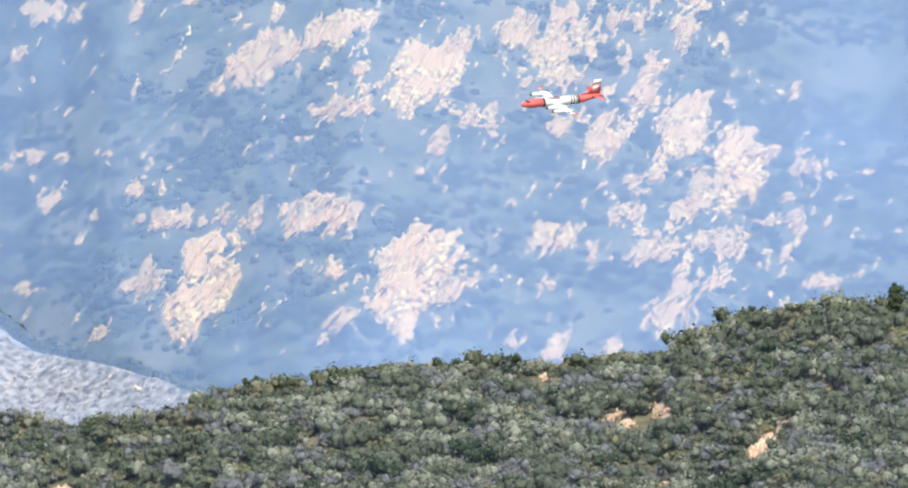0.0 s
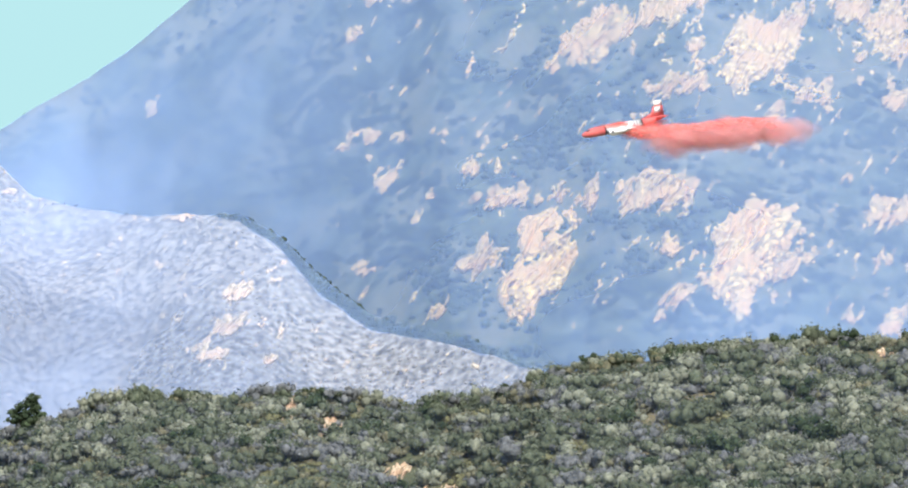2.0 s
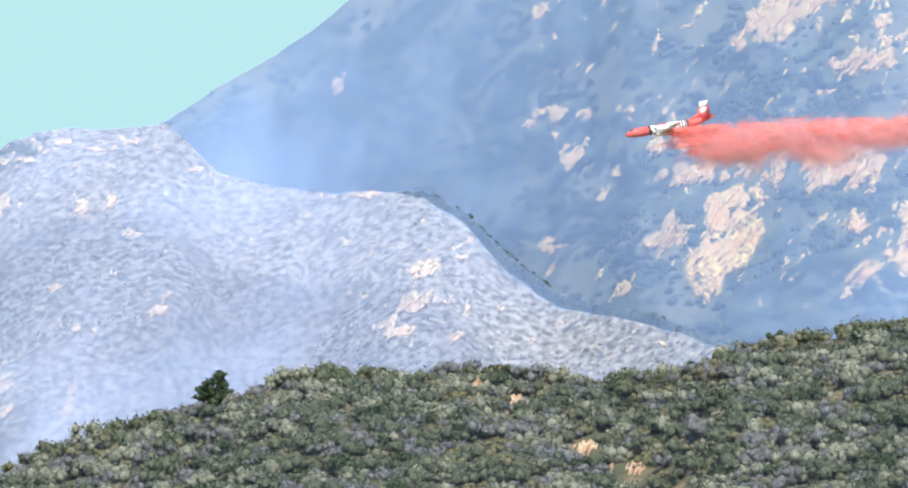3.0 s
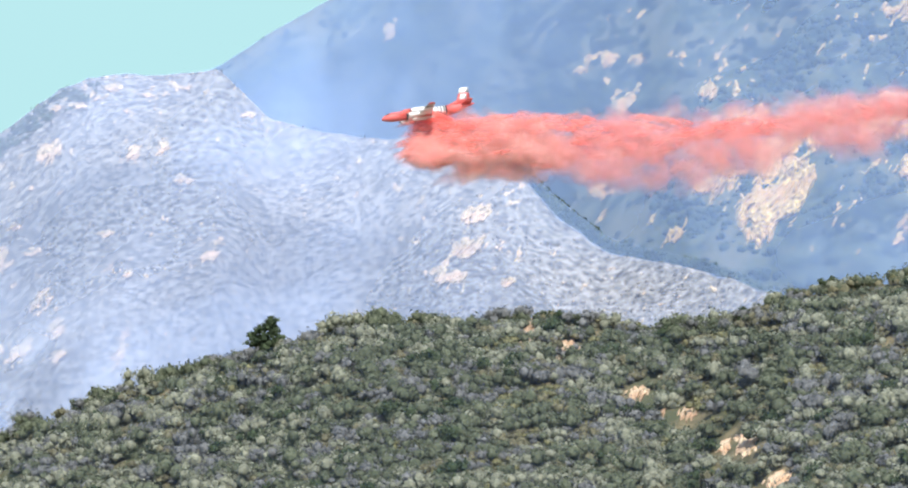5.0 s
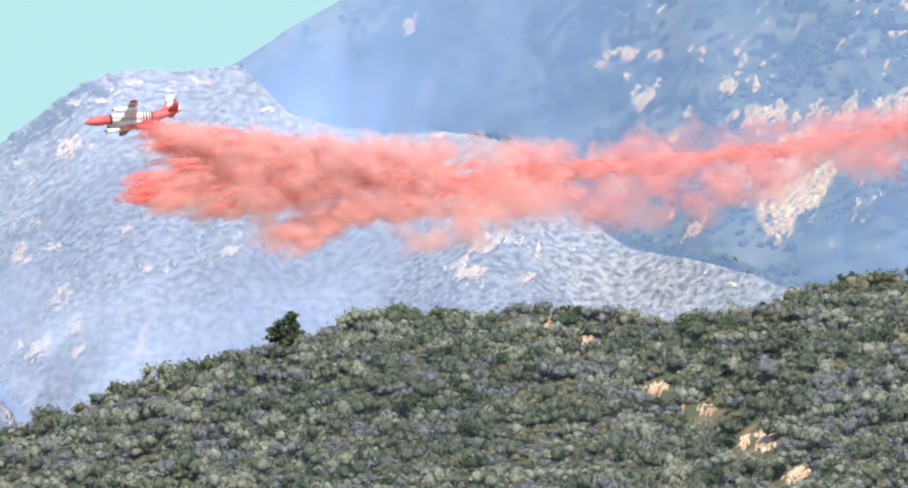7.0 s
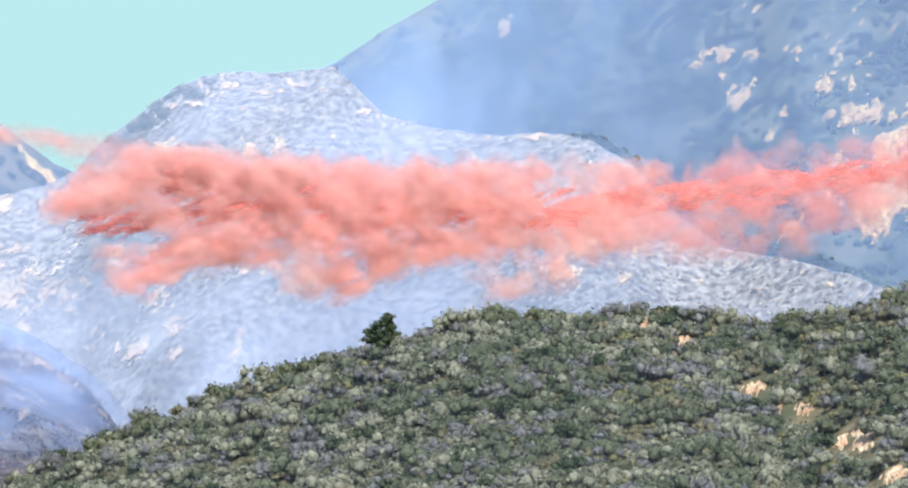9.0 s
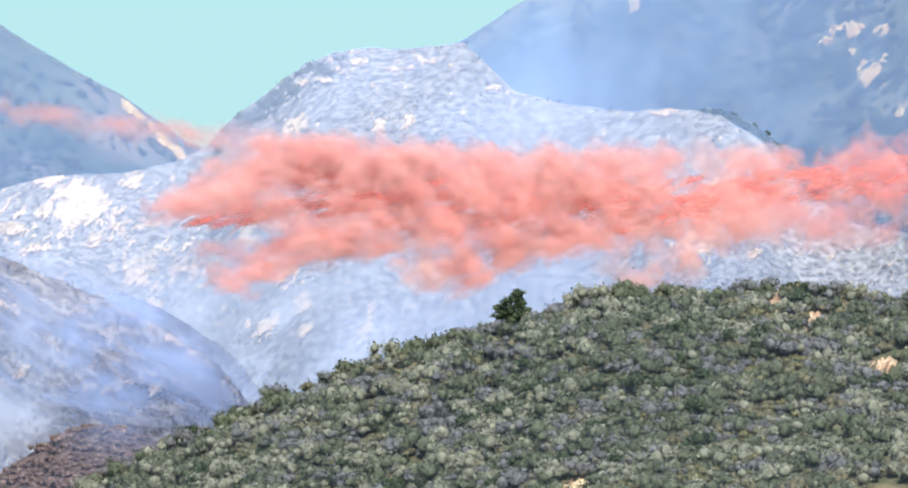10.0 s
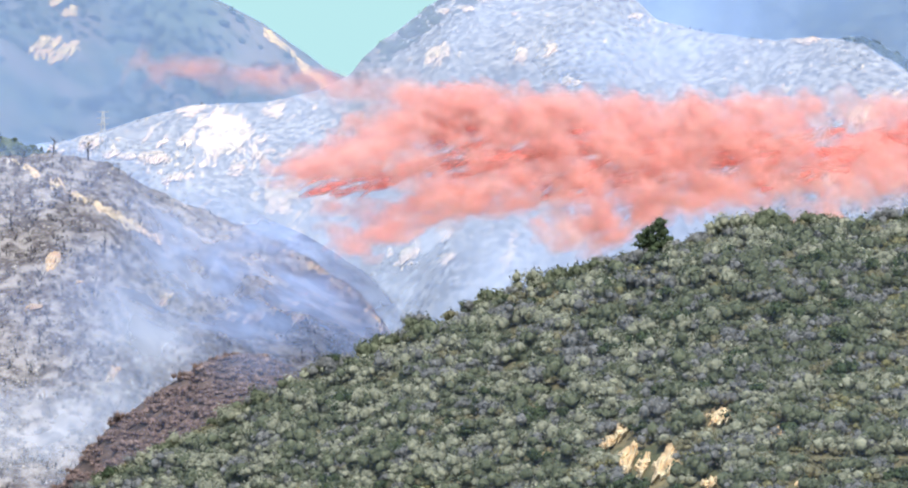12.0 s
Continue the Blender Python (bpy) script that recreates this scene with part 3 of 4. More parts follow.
# scorched brush, unburnt knoll, charred stubs
places, rng = scatter(SCORCH, -720, 20, 1900, 8)
brush("scorched_brush", places, rng, SHAPES[:4], 1.2, 2.3, M_LEAF_BROWN, "scorched brown shrubs on the small hill")


def stems(name, slope, u0, u1, count, seed, height, mat, label):
    """Bare burnt stems: bent thin prisms in tufts."""
    places, rng = scatter(slope, u0, u1, count, seed)
    n = len(places)
    base = np.repeat(places, 3, 0) + rng.normal(0, 0.5, (3 * n, 3)) * [1, 1, 0]
    tip = base + np.stack([rng.normal(0, 0.5, 3 * n), rng.normal(0, 0.5, 3 * n), rng.uniform(0.6, 1.2, 3 * n)], -1) * height
    w = 0.09 * height
    corner = np.array([[1, 0, 0], [-0.5, 0.87, 0], [-0.5, -0.87, 0]]) * w
    v = np.concatenate([base[:, None] + corner, tip[:, None] + corner * 0.4], 1).reshape(-1, 3)
    k = np.arange(3 * n)[:, None] * 6
    f = np.concatenate([k + np.array([q]) for q in ([0, 1, 4, 3], [1, 2, 5, 4], [2, 0, 3, 5])])
    tagged(new(name, mesh_from(name, v, f, mat)), label, "shrubs", kind="stuff")


stems("charred_stems", ASHES, -760, 150, 2600, 9, 2.2, M_CHAR, "charred bare stems standing in white ash")
stems("burnt_stubs", BURNT, -780, 1350, 2800, 10, 2.4, M_CHAR, "burnt stubs of brush on the grey ridge")


def clumps(name, at, size, rng, mat, label):
    """Far brush: three irregular lumps a bush, as one mesh."""
    n = len(at)
    at = np.repeat(at, 3, 0) + rng.normal(0, 0.55, (3 * n, 3)) * np.repeat(size, 3)[:, None] * [1, 1, 0.35]
    s = np.repeat(size, 3)[:, None, None] * rng.uniform(0.5, 1.0, (3 * n, 1, 3))
    v = ICO_V[None] * rng.uniform(0.55, 1.35, (3 * n, len(ICO_V), 1)) * s + at[:, None]
    f = ICO_F[None] + (np.arange(3 * n) * len(ICO_V))[:, None, None]
    tagged(new(name, mesh_from(name, v.reshape(-1, 3), f.reshape(-1, 3), mat, True)), label, "shrubs", kind="stuff")


def far_brush(name, slope, u0, u1, count, seed, low, high, mat, label, v_max=620.0, h_max=None, h_min=0.0, patchy=None):
    """Far brush that keeps off bare stone. patchy: the width of its thickets in metres."""
    rng = np.random.default_rng(seed)
    p = slope.points(rng.uniform(u0, u1, count), rng.uniform(h_min, h_max or slope.drop, count))
    u, v = to_steps(p)
    rocky = ROCKY[slope.seed]
    free = np.array([(int(a // 6), int(b // 6)) not in rocky for a, b in zip(u, v)])
    if patchy:
        free &= fbm((p[:, 0] + 0.6 * p[:, 2]) / patchy, p[:, 2] / (patchy * 0.45), seed + 3, 3) > rng.uniform(-0.25, 0.35, count)
    p = p[free & (v < v_max)]
    clumps(name, p, rng.uniform(low, high, len(p)), rng, mat, label)


far_brush("mountain_brush", MAIN, 900, 2600, 30000, 12, 1.5, 3.8, M_LEAF_FAR, "dense chaparral on the hazy mountain face", h_min=8.0, patchy=34.0)
far_brush("shoulder_brush", MAIN, 380, 1010, 4500, 18, 0.9, 2.4, M_LEAF_FAR, "sparse brush on the hazy mountain shoulder", h_min=3.0)
far_brush("peak_brush", PEAK, -720, 60, 7000, 13, 1.2, 3.2, M_LEAF_FAR, "dense chaparral on the distant peak", h_min=2.0, patchy=24.0)
far_brush("knoll_brush", KNOLL, -720, -470, 500, 14, 1.0, 2.2, M_LEAF_FAR, "dark green brush on the unburnt knoll")
far_brush("ridge_brush", BURNT, -45, 175, 260, 15, 0.9, 2.4, M_LEAF_DARK, "surviving dark shrubs along the ridge crest", h_max=16.0, h_min=3.0)


far_brush("rim_brush", RIM, 772, 1395, 3000, 16, 0.9, 2.0, M_LEAF_FAR, "dark unburnt brush along the burnt ridge", h_max=22.0, h_min=1.0)

rng = np.random.default_rng(19)
spots = BURNT.points(rng.uniform(-780, 1360, 10000), rng.uniform(1, 240, 10000))
spots = spots[to_steps(spots)[1] < 660]
clumps("ash_rubble", spots, rng.uniform(0.35, 1.2, len(spots)) ** 1.5, rng, M_RUBBLE, "grey rubble and ash-dusted stones on the burnt ridge")
rng = np.random.default_rng(20)
spots = ASHES.points(rng.uniform(-720, 100, 5000), rng.uniform(1, 150, 5000))
clumps("slope_rubble", spots, rng.uniform(0.2, 0.8, len(spots)) ** 1.3, rng, M_RUBBLE, "grey stones and ash-dusted stubs on the burnt slope")


# single shrubs and small trees that stand out from the brush
def crown_mesh(seed, leaves, lobes, tall):
    v, f = shrub_shape(seed, leaves, 0.2, lobes, tall)
    return mesh_from("crown", v, f, M_LEAF_DARK)


def bush(crown, label, category="shrub", name="shrub"):
    ob = tagged(new(name), label, category, "dark shrubs on the hill")
    c = new("crown", crown)
    c.parent = ob
    bm = bmesh.new()
    bmesh.ops.create_cone(bm, cap_ends=True, segments=7, radius1=0.10, radius2=0.05, depth=1.1)
    bmesh.ops.translate(bm, verts=bm.verts, vec=(0, 0, 0.2))
    part("trunk", bm, M_BARK, ob)
    return ob


CROWNS = [crown_mesh(600 + j, 420, 7 + j % 3, 1.0 + 0.25 * (j % 3)) for j in range(5)]
PROTOS = [bush(c, "dark green rounded shrub on the brushy hill") for c in CROWNS]
rng = np.random.default_rng(77)
spots, _ = scatter(HILL, -560, 2560, 420, 21)
spots = in_reach(off_scars(spots))
for j, p in enumerate(spots):
    s = float(rng.uniform(1.4, 2.5))
    if j < len(PROTOS):
        ob = PROTOS[j]
    else:
        ob = copy_thing(PROTOS[j % len(PROTOS)], Matrix())
    ob.matrix_basis = Matrix.LocRotScale(p, Euler((0, 0, float(rng.uniform(0, 6)))), (s, s, s))
# on the crest: (u, height in metres, width)
def ragged_crown(seed):
    """A crown of separate leafy sprays round two leaders, wide below and narrow above, with gaps."""
    rng = np.random.default_rng(seed)
    verts, faces, base = [], [], 0
    for k in range(44):
        h = (k + 0.5) / 44
        lead = (0.32, 1.0) if k % 3 else (-0.36, 0.78)
        a, w = rng.uniform(0, 6.28), (0.15 + 0.62 * (1 - h) ** 0.8) * rng.uniform(0.35, 1.0)
        mid = np.array([lead[0] * h * 0.95 + w * math.cos(a), w * math.sin(a), 0.15 + 2.3 * h * lead[1]])
        v, f = shrub_shape(seed + 1 + k, 60, 0.3, 3, 0.8)
        v, f = np.asarray(v, dtype=float), np.asarray(f)
        v = (v - v.mean(axis=0)) * rng.uniform(0.4, 0.55) * (1.15 - 0.4 * h) * np.array([1.0, 1.0, 1.1])
        verts.append(v + mid), faces.append(f + base)
        base += len(v)
    return mesh_from("crown", np.concatenate(verts), np.concatenate(faces), M_LEAF_DARK)


TREE = ragged_crown(650)
tree = tagged(bush(TREE, "dark green oak-like tree on the hill crest", "tree", "tree"), group="crest trees")
for j, (u, s, sink) in enumerate([(466, 2.7, 0.9), (2548, 2.2, 1.0), (1296, 1.5, 0.5), (1318, 1.3, 0.7), (1372, 1.1, 0.3), (2212, 1.5, 0.5), (1650, 1.0, 0.3), (962, 1.0, 0.5), (1010, 1.0, 0.5), (266, 1.1, 0.4)]):
    ob = tree if j == 0 else copy_thing(tree, Matrix())
    p = HILL.points(u, 0.8)
    ob.matrix_basis = Matrix.LocRotScale((p[0], p[1], p[2] - sink * (1.0 if j < 2 else 0.3)), Euler((0, 0, 1.3 * j)), (s * 1.2, s * 1.2, s * (1.0 if j < 2 else 0.6)))


def charred_tree(seed):
    """A bare burnt tree: a tapered trunk with forking limbs."""
    rng = np.random.default_rng(seed)
    ob = tagged(new("burnt_tree"), "bare charred tree standing on the ash slope", "tree", "burnt trees")

    def limb(name, a, b, r, parent):
        a, b = Vector(a), Vector(b)
        bm = bmesh.new()
        bmesh.ops.create_cone(bm, cap_ends=True, segments=6, radius1=r, radius2=r * 0.4, depth=(b - a).length)
        bmesh.ops.transform(bm, verts=bm.verts, matrix=Matrix.Translation((a + b) / 2) @ (b - a).to_track_quat("Z", "Y").to_matrix().to_4x4())
        return part(name, bm, M_CHAR, parent)

    trunk = limb("trunk", (0, 0, -0.4), (0.3, 0.1, 4.5), 0.28, ob)
    for j in range(9):
        z = 1.6 + 0.33 * j
        a = rng.uniform(0, 6.28)
        w = rng.uniform(1.0, 2.2)
        limb("branch", (0.03 * j, 0, z), (w * math.cos(a), w * math.sin(a), z + rng.uniform(0.7, 1.8)), 0.12, trunk)
    return ob


burnt_trees = [charred_tree(700), charred_tree(701)]
for j, (u, v, s) in enumerate([(-568, 437, 1.2), (-508, 447, 1.5), (-620, 447, 0.9), (-540, 520, 1.0), (-455, 470, 0.9), (-640, 560, 1.1), (-480, 600, 1.0), (-400, 520, 0.8), (-590, 760, 1.0), (-430, 690, 1.0)]):
    ob = burnt_trees[j] if j < 2 else copy_thing(burnt_trees[j % 2], Matrix())
    ob.matrix_basis = Matrix.LocRotScale(ASHES.on(u, v), Euler((0, 0, 2.1 * j)), (s, s, s))


def build_pylon():
    """A small lattice mast on the ridge beyond the ash slope."""
    ob = tagged(new("lattice_pylon"), "small pale steel lattice pylon on the burnt ridge", "pylon")
    steel = material("galvanised_steel", (0.30, 0.31, 0.32), (0.42, 0.43, 0.44), 1.0, 0.5)

    def bar(name, a, b, r):
        a, b = Vector(a), Vector(b)
        bm = bmesh.new()
        bmesh.ops.create_cone(bm, cap_ends=True, segments=6, radius1=r, radius2=r, depth=(b - a).length)
        bmesh.ops.transform(bm, verts=bm.verts, matrix=Matrix.Translation((a + b) / 2) @ (b - a).to_track_quat("Z", "Y").to_matrix().to_4x4())
        part(name, bm, steel, ob)

    for sx in (-1, 1):
        for sy in (-1, 1):
            bar("leg", (1.8 * sx, 1.8 * sy, -1), (0.4 * sx, 0.4 * sy, 22), 0.16)
        for j in range(5):
            k, k2 = 1 - j * 0.16, 1 - (j + 1) * 0.16
            bar("brace", (1.8 * k * sx, -1.8 * k, 4.4 * j), (-1.8 * k2 * sx, -1.8 * k2, 4.4 * j + 4.4), 0.09)
    for z, w in ((21.5, 3.2), (18.0, 3.8), (14.5, 3.2)):
        bar("cross_arm", (-w, 0, z), (w, 0, z), 0.14)
    ob.location = BURNT.on(-483, 428)


build_pylon()


# ---- smoke, and haze imitated by tinted sheets, before the slopes ----
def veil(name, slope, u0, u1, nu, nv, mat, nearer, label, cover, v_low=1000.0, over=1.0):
    """A see-through sheet of thin smoke or imitated haze over a slope, nearer to the viewer by a share of the distance.
    cover(u, v): how thick it is.
    """
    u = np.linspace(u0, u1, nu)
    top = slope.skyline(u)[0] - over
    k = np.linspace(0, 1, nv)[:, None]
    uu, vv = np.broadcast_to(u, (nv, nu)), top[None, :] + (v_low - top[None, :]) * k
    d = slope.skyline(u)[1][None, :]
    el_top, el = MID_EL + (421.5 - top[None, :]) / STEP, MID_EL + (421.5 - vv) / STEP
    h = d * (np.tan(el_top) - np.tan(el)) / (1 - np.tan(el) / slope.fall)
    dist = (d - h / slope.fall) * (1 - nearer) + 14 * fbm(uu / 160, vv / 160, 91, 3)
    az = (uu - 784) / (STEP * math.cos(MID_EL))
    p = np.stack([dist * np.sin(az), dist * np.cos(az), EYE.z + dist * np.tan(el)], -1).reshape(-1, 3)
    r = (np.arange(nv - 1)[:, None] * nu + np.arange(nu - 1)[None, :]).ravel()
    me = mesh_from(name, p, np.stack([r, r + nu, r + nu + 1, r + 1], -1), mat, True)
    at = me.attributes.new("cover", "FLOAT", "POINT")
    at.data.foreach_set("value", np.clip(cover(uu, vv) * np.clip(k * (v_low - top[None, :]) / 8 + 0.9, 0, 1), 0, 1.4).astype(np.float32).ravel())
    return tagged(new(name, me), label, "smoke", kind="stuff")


def bump_at(u, v, cu, cv, wu, wv):
    return np.exp(-((u - cu) / wu) ** 2 - ((v - cv) / wv) ** 2)


# Haze of the air, put into the colour of see-through blue sheets.
M_HAZE_TINT = smoke_haze_material("blue_haze_tint", (0.38, 0.575, 0.98), 0.41, 0.46, 0.004)
M_SMOKE = smoke_haze_material("pale_smoke", (0.49, 0.635, 0.94), 0.33, 0.46, 0.007)
M_SMOKE_NEAR = smoke_haze_material("drifting_smoke", (0.28, 0.40, 0.69), 0.10, 0.75, 0.018, 0.36, 0.66)
M_SMOKE_WHITE = smoke_haze_material("white_smoke", (0.64, 0.73, 0.90), 0.10, 0.68, 0.014, 0.34, 0.68)
# Blue sheet that paints the haze of distance over the mountain face.
veil("mountain_haze_sheet", MAIN, 250, 2700, 160, 60, M_HAZE_TINT, 0.026, "blue-tinted sheet imitating haze before the mountain",
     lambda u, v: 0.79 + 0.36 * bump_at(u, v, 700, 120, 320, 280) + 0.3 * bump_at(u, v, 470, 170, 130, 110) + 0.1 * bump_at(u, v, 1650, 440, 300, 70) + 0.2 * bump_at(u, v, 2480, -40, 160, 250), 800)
# The far peak's haze is painted too, by a tinted sheet.
veil("peak_haze_sheet", PEAK, -1100, 200, 80, 40, M_HAZE_TINT, 0.03, "blue-tinted sheet imitating haze before the far peak", lambda u, v: 0.84 + 0 * u, 700)
veil("ridge_smoke", BURNT, -1100, 1500, 160, 60, M_SMOKE, 0.05, "pale smoke lying over the burnt ridge", lambda u, v: np.clip(0.95 - 0.55 * bump_at(u, v, 1150, 500, 260, 90), 0, 1), 800)
veil("saddle_smoke", BURNT, 300, 1000, 80, 40, smoke_haze_material("saddle_smoke", (0.49, 0.62, 0.92), 0.40, 0.85, 0.012), 0.09, "pale smoke drifting off the ridge's saddle",
     lambda u, v: 0.32 * bump_at(u, v, 560, 205, 130, 60) + 0.25 * bump_at(u, v, 420, 260, 130, 60), 420, over=130.0)
VALLEY_SMOKE = veil("valley_smoke", BURNT, -1100, 700, 120, 60, M_SMOKE_WHITE, 0.08, "white smoke rising out of the valley", lambda u, v: bump_at(u, v, 40, 700, 190, 120) + 0.6 * bump_at(u, v, -180, 640, 160, 120), 800)
SLOPE_SMOKE = veil("slope_smoke", ASHES, -1100, 260, 90, 60, M_SMOKE_NEAR, 0.03, "blue-white smoke drifting over the ash slope", lambda u, v: np.clip(0.25 + 1.1 * bump_at(u, v, -230, 640, 240, 170), 0, 1.25), 1050)
RISING_SMOKE = veil("rising_smoke", ASHES, -1100, 260, 90, 60, M_SMOKE_WHITE, 0.07, "white smoke rising off the ash slope", lambda u, v: np.clip(0.8 * bump_at(u, v, -600, 980, 200, 100) + 0.6 * bump_at(u, v, -420, 800, 90, 120) + 0.3 * bump_at(u, v, -330, 560, 100, 80), 0, 1), 1050)
# Very thin tinted sheet: haze painted in, lifting the hill's darks.
veil("hill_haze_sheet", HILL, -700, 2700, 120, 30, M_HAZE_TINT, 0.08, "faint blue-tinted sheet imitating haze before the foreground hill", lambda u, v: 0.035 + 0 * u, 1060)
# Strip of blue tint imitating haze on the rim, above the burnt crest only.
veil("rim_haze_strip", RIM, 770, 1400, 160, 100, M_HAZE_TINT, 0.006, "blue-tinted strip imitating haze before the unburnt rim", lambda u, v: 0.66 * (v < BURNT.skyline(u)[0] + 2), 560, over=1.0)
# Tinted sheet that turns the knoll bluer, as haze would.
veil("knoll_haze_sheet", KNOLL, -1100, -440, 40, 16, M_HAZE_TINT, 0.03, "blue-tinted sheet imitating haze before the knoll", lambda u, v: 0.32 + 0 * u, 560)
veil("scorch_smoke", SCORCH, -760, 40, 50, 30, M_SMOKE_NEAR, 0.04, "thin smoke over the scorched hill", lambda u, v: np.clip(0.1 + 0.4 * bump_at(u, v, -180, 790, 100, 50), 0, 1), 1060)


# ---- the air tanker ----
def paint(name, colour, rough=0.4):
    return material(name, tuple(c * 0.93 for c in colour), colour, 1.2, rough, detail=4.0)


M_WHITE, M_RED = paint("white_paint", (0.80, 0.80, 0.80)), paint("red_paint", (0.62, 0.14, 0.13))
M_BLACK, M_GREY = paint("black_paint", (0.03, 0.03, 0.035)), paint("grey_metal", (0.35, 0.36, 0.38), 0.35)


def tube(stations, sides=24):
    """A closed body along x through (x, z centre, half width, half height)."""
    bm = bmesh.new()
    rings = [[bm.verts.new((x, hw * math.cos(a), zc + hh * math.sin(a))) for a in (2 * math.pi * k / sides for k in range(sides))] for x, zc, hw, hh in stations]
    for r0, r1 in zip(rings, rings[1:]):
        for k in range(sides):
            bm.faces.new((r0[k], r0[(k + 1) % sides], r1[(k + 1) % sides], r1[k]))
    bm.faces.new(rings[0]), bm.faces.new(rings[-1][::-1])
    bmesh.ops.recalc_face_normals(bm, faces=bm.faces)
    return bm


def foil(root, tip, up=(0, 0, 1)):
    """A wing between two chords (leading edge point, chord length, thickness), with a rounded section."""
    bm = bmesh.new()
    shape = [(0, 0), (0.06, 0.6), (0.25, 1), (0.6, 0.7), (1, 0.04), (0.6, -0.4), (0.25, -0.6), (0.06, -0.4)]
    up = Vector(up)
    rings = []
    for le, chord, thick in (root, tip):
        rings.append([bm.verts.new(Vector(le) + Vector((-chord * a, 0, 0)) + up * thick * b * 0.5) for a, b in shape])
    n = len(shape)
    for k in range(n):
        bm.faces.new((rings[0][k], rings[0][(k + 1) % n], rings[1][(k + 1) % n], rings[1][k]))
    bm.faces.new(rings[0]), bm.faces.new(rings[1][::-1])
    bmesh.ops.recalc_face_normals(bm, faces=bm.faces)
    return bm


def build_tanker():
    """A four-engined turboprop, nose along +x, port side along +y, its origin at mid fuselage."""
    ob = tagged(new("air_tanker"), "white and red four-engined fire tanker aircraft in flight", "aircraft")
    part("nose", tube([(17.2, -0.35, 0.12, 0.12), (16.9, -0.3, 0.5, 0.5), (16.0, -0.18, 1.0, 1.0), (14.6, 0, 1.45, 1.5), (13.0, 0, 1.68, 1.7), (8.2, 0, 1.73, 1.73)]), M_RED, ob, "red nose section")
    part("band", tube([(8.2, 0, 1.76, 1.76), (7.5, 0, 1.76, 1.76)]), M_BLACK, ob, "black band round the fuselage")
    part("fuselage", tube([(7.5, 0, 1.73, 1.73), (-6.5, 0, 1.73, 1.73)]), M_WHITE, ob, "white middle fuselage")
    part("band", tube([(-6.5, 0, 1.76, 1.76), (-7.2, 0.02, 1.75, 1.75)]), M_BLACK, ob, "black band round the fuselage")
    for x in (-3.6, -4.7, -5.8):
        part("band", tube([(x, 0, 1.76, 1.76), (x - 0.4, 0, 1.76, 1.76)]), M_BLACK, ob, "narrow black band round the fuselage")
    part("tail_cone", tube([(-7.2, 0.02, 1.72, 1.72), (-11, 0.3, 1.35, 1.35), (-14.5, 0.75, 0.85, 0.9), (-17.3, 1.05, 0.35, 0.4), (-18.2, 1.1, 0.1, 0.12)]), M_RED, ob, "red tail cone")
    part("cockpit_window", tube([(15.35, 0.78, 0.9, 0.4), (14.7, 0.95, 1.12, 0.5), (14.0, 1.0, 1.22, 0.5)], 16), M_BLACK, ob, "dark cockpit glazing")
    part("retardant_tank", tube([(6.0, -1.75, 0.4, 0.3), (4.8, -1.85, 1.25, 0.75), (-2.0, -1.85, 1.25, 0.75), (-4.0, -1.7, 0.5, 0.3)], 16), M_WHITE, ob, "white belly tank under the fuselage")
    for s in (1, -1):
        part("wing", foil(((4.6, s * 1.2, -1.05), 5.9, 0.95), ((2.9, s * 13.4, 0.0), 2.9, 0.4)), M_WHITE, ob, "white wing")
        part("wing_tip", foil(((2.9, s * 13.4, 0.0), 2.9, 0.42), ((2.6, s * 15.2, 0.18), 2.3, 0.2)), M_RED, ob, "red wing tip")
        for y in (10.4, 11.3, 12.2):
            k, k2 = (y - 1.2) / 12.2, (y - 0.75) / 12.2
            part("wing_stripe", foil(((4.66 - 1.7 * k, s * y, -1.05 + 1.05 * k), 6.02 - 3 * k, 1.04 - 0.55 * k), ((4.66 - 1.7 * k2, s * (y + 0.45), -1.05 + 1.05 * k2), 6.02 - 3 * k2, 1.04 - 0.55 * k2)), M_BLACK, ob, "black stripe round the wing")
        for y, z in ((4.3, -0.7), (8.9, -0.3)):
            nac = part("engine", tube([(8.0, z, 0.45, 0.5), (7.6, z, 0.62, 0.75), (5.5, z, 0.65, 0.85), (2.5, z, 0.6, 0.75), (-0.8, z + 0.1, 0.15, 0.2)], 16), M_WHITE, ob, "white engine nacelle")
            nac.location = (0, s * y, 0)
            part("spinner", tube([(8.9, z, 0.05, 0.05), (8.5, z, 0.3, 0.3), (8.0, z, 0.42, 0.42)], 12), M_BLACK, nac, "dark propeller hub")
            for b in range(4):
                bm = foil(((8.3, 0, 0.3), 0.12, 0.45), ((8.3, 0, 2.05), 0.06, 0.3), (0, 1, 0))
                bmesh.ops.rotate(bm, verts=bm.verts, cent=(0, 0, 0), matrix=Matrix.Rotation(radians(45 + 90 * b), 3, "X"))
                bmesh.ops.translate(bm, verts=bm.verts, vec=(0, 0, z))
                part("propeller_blade", bm, M_GREY, nac, "grey propeller blade")
        part("tailplane", foil(((-12.6, s * 0.5, 1.0), 4.0, 0.5), ((-14.2, s * 6.5, 1.75), 2.0, 0.25)), M_RED, ob, "red tailplane")
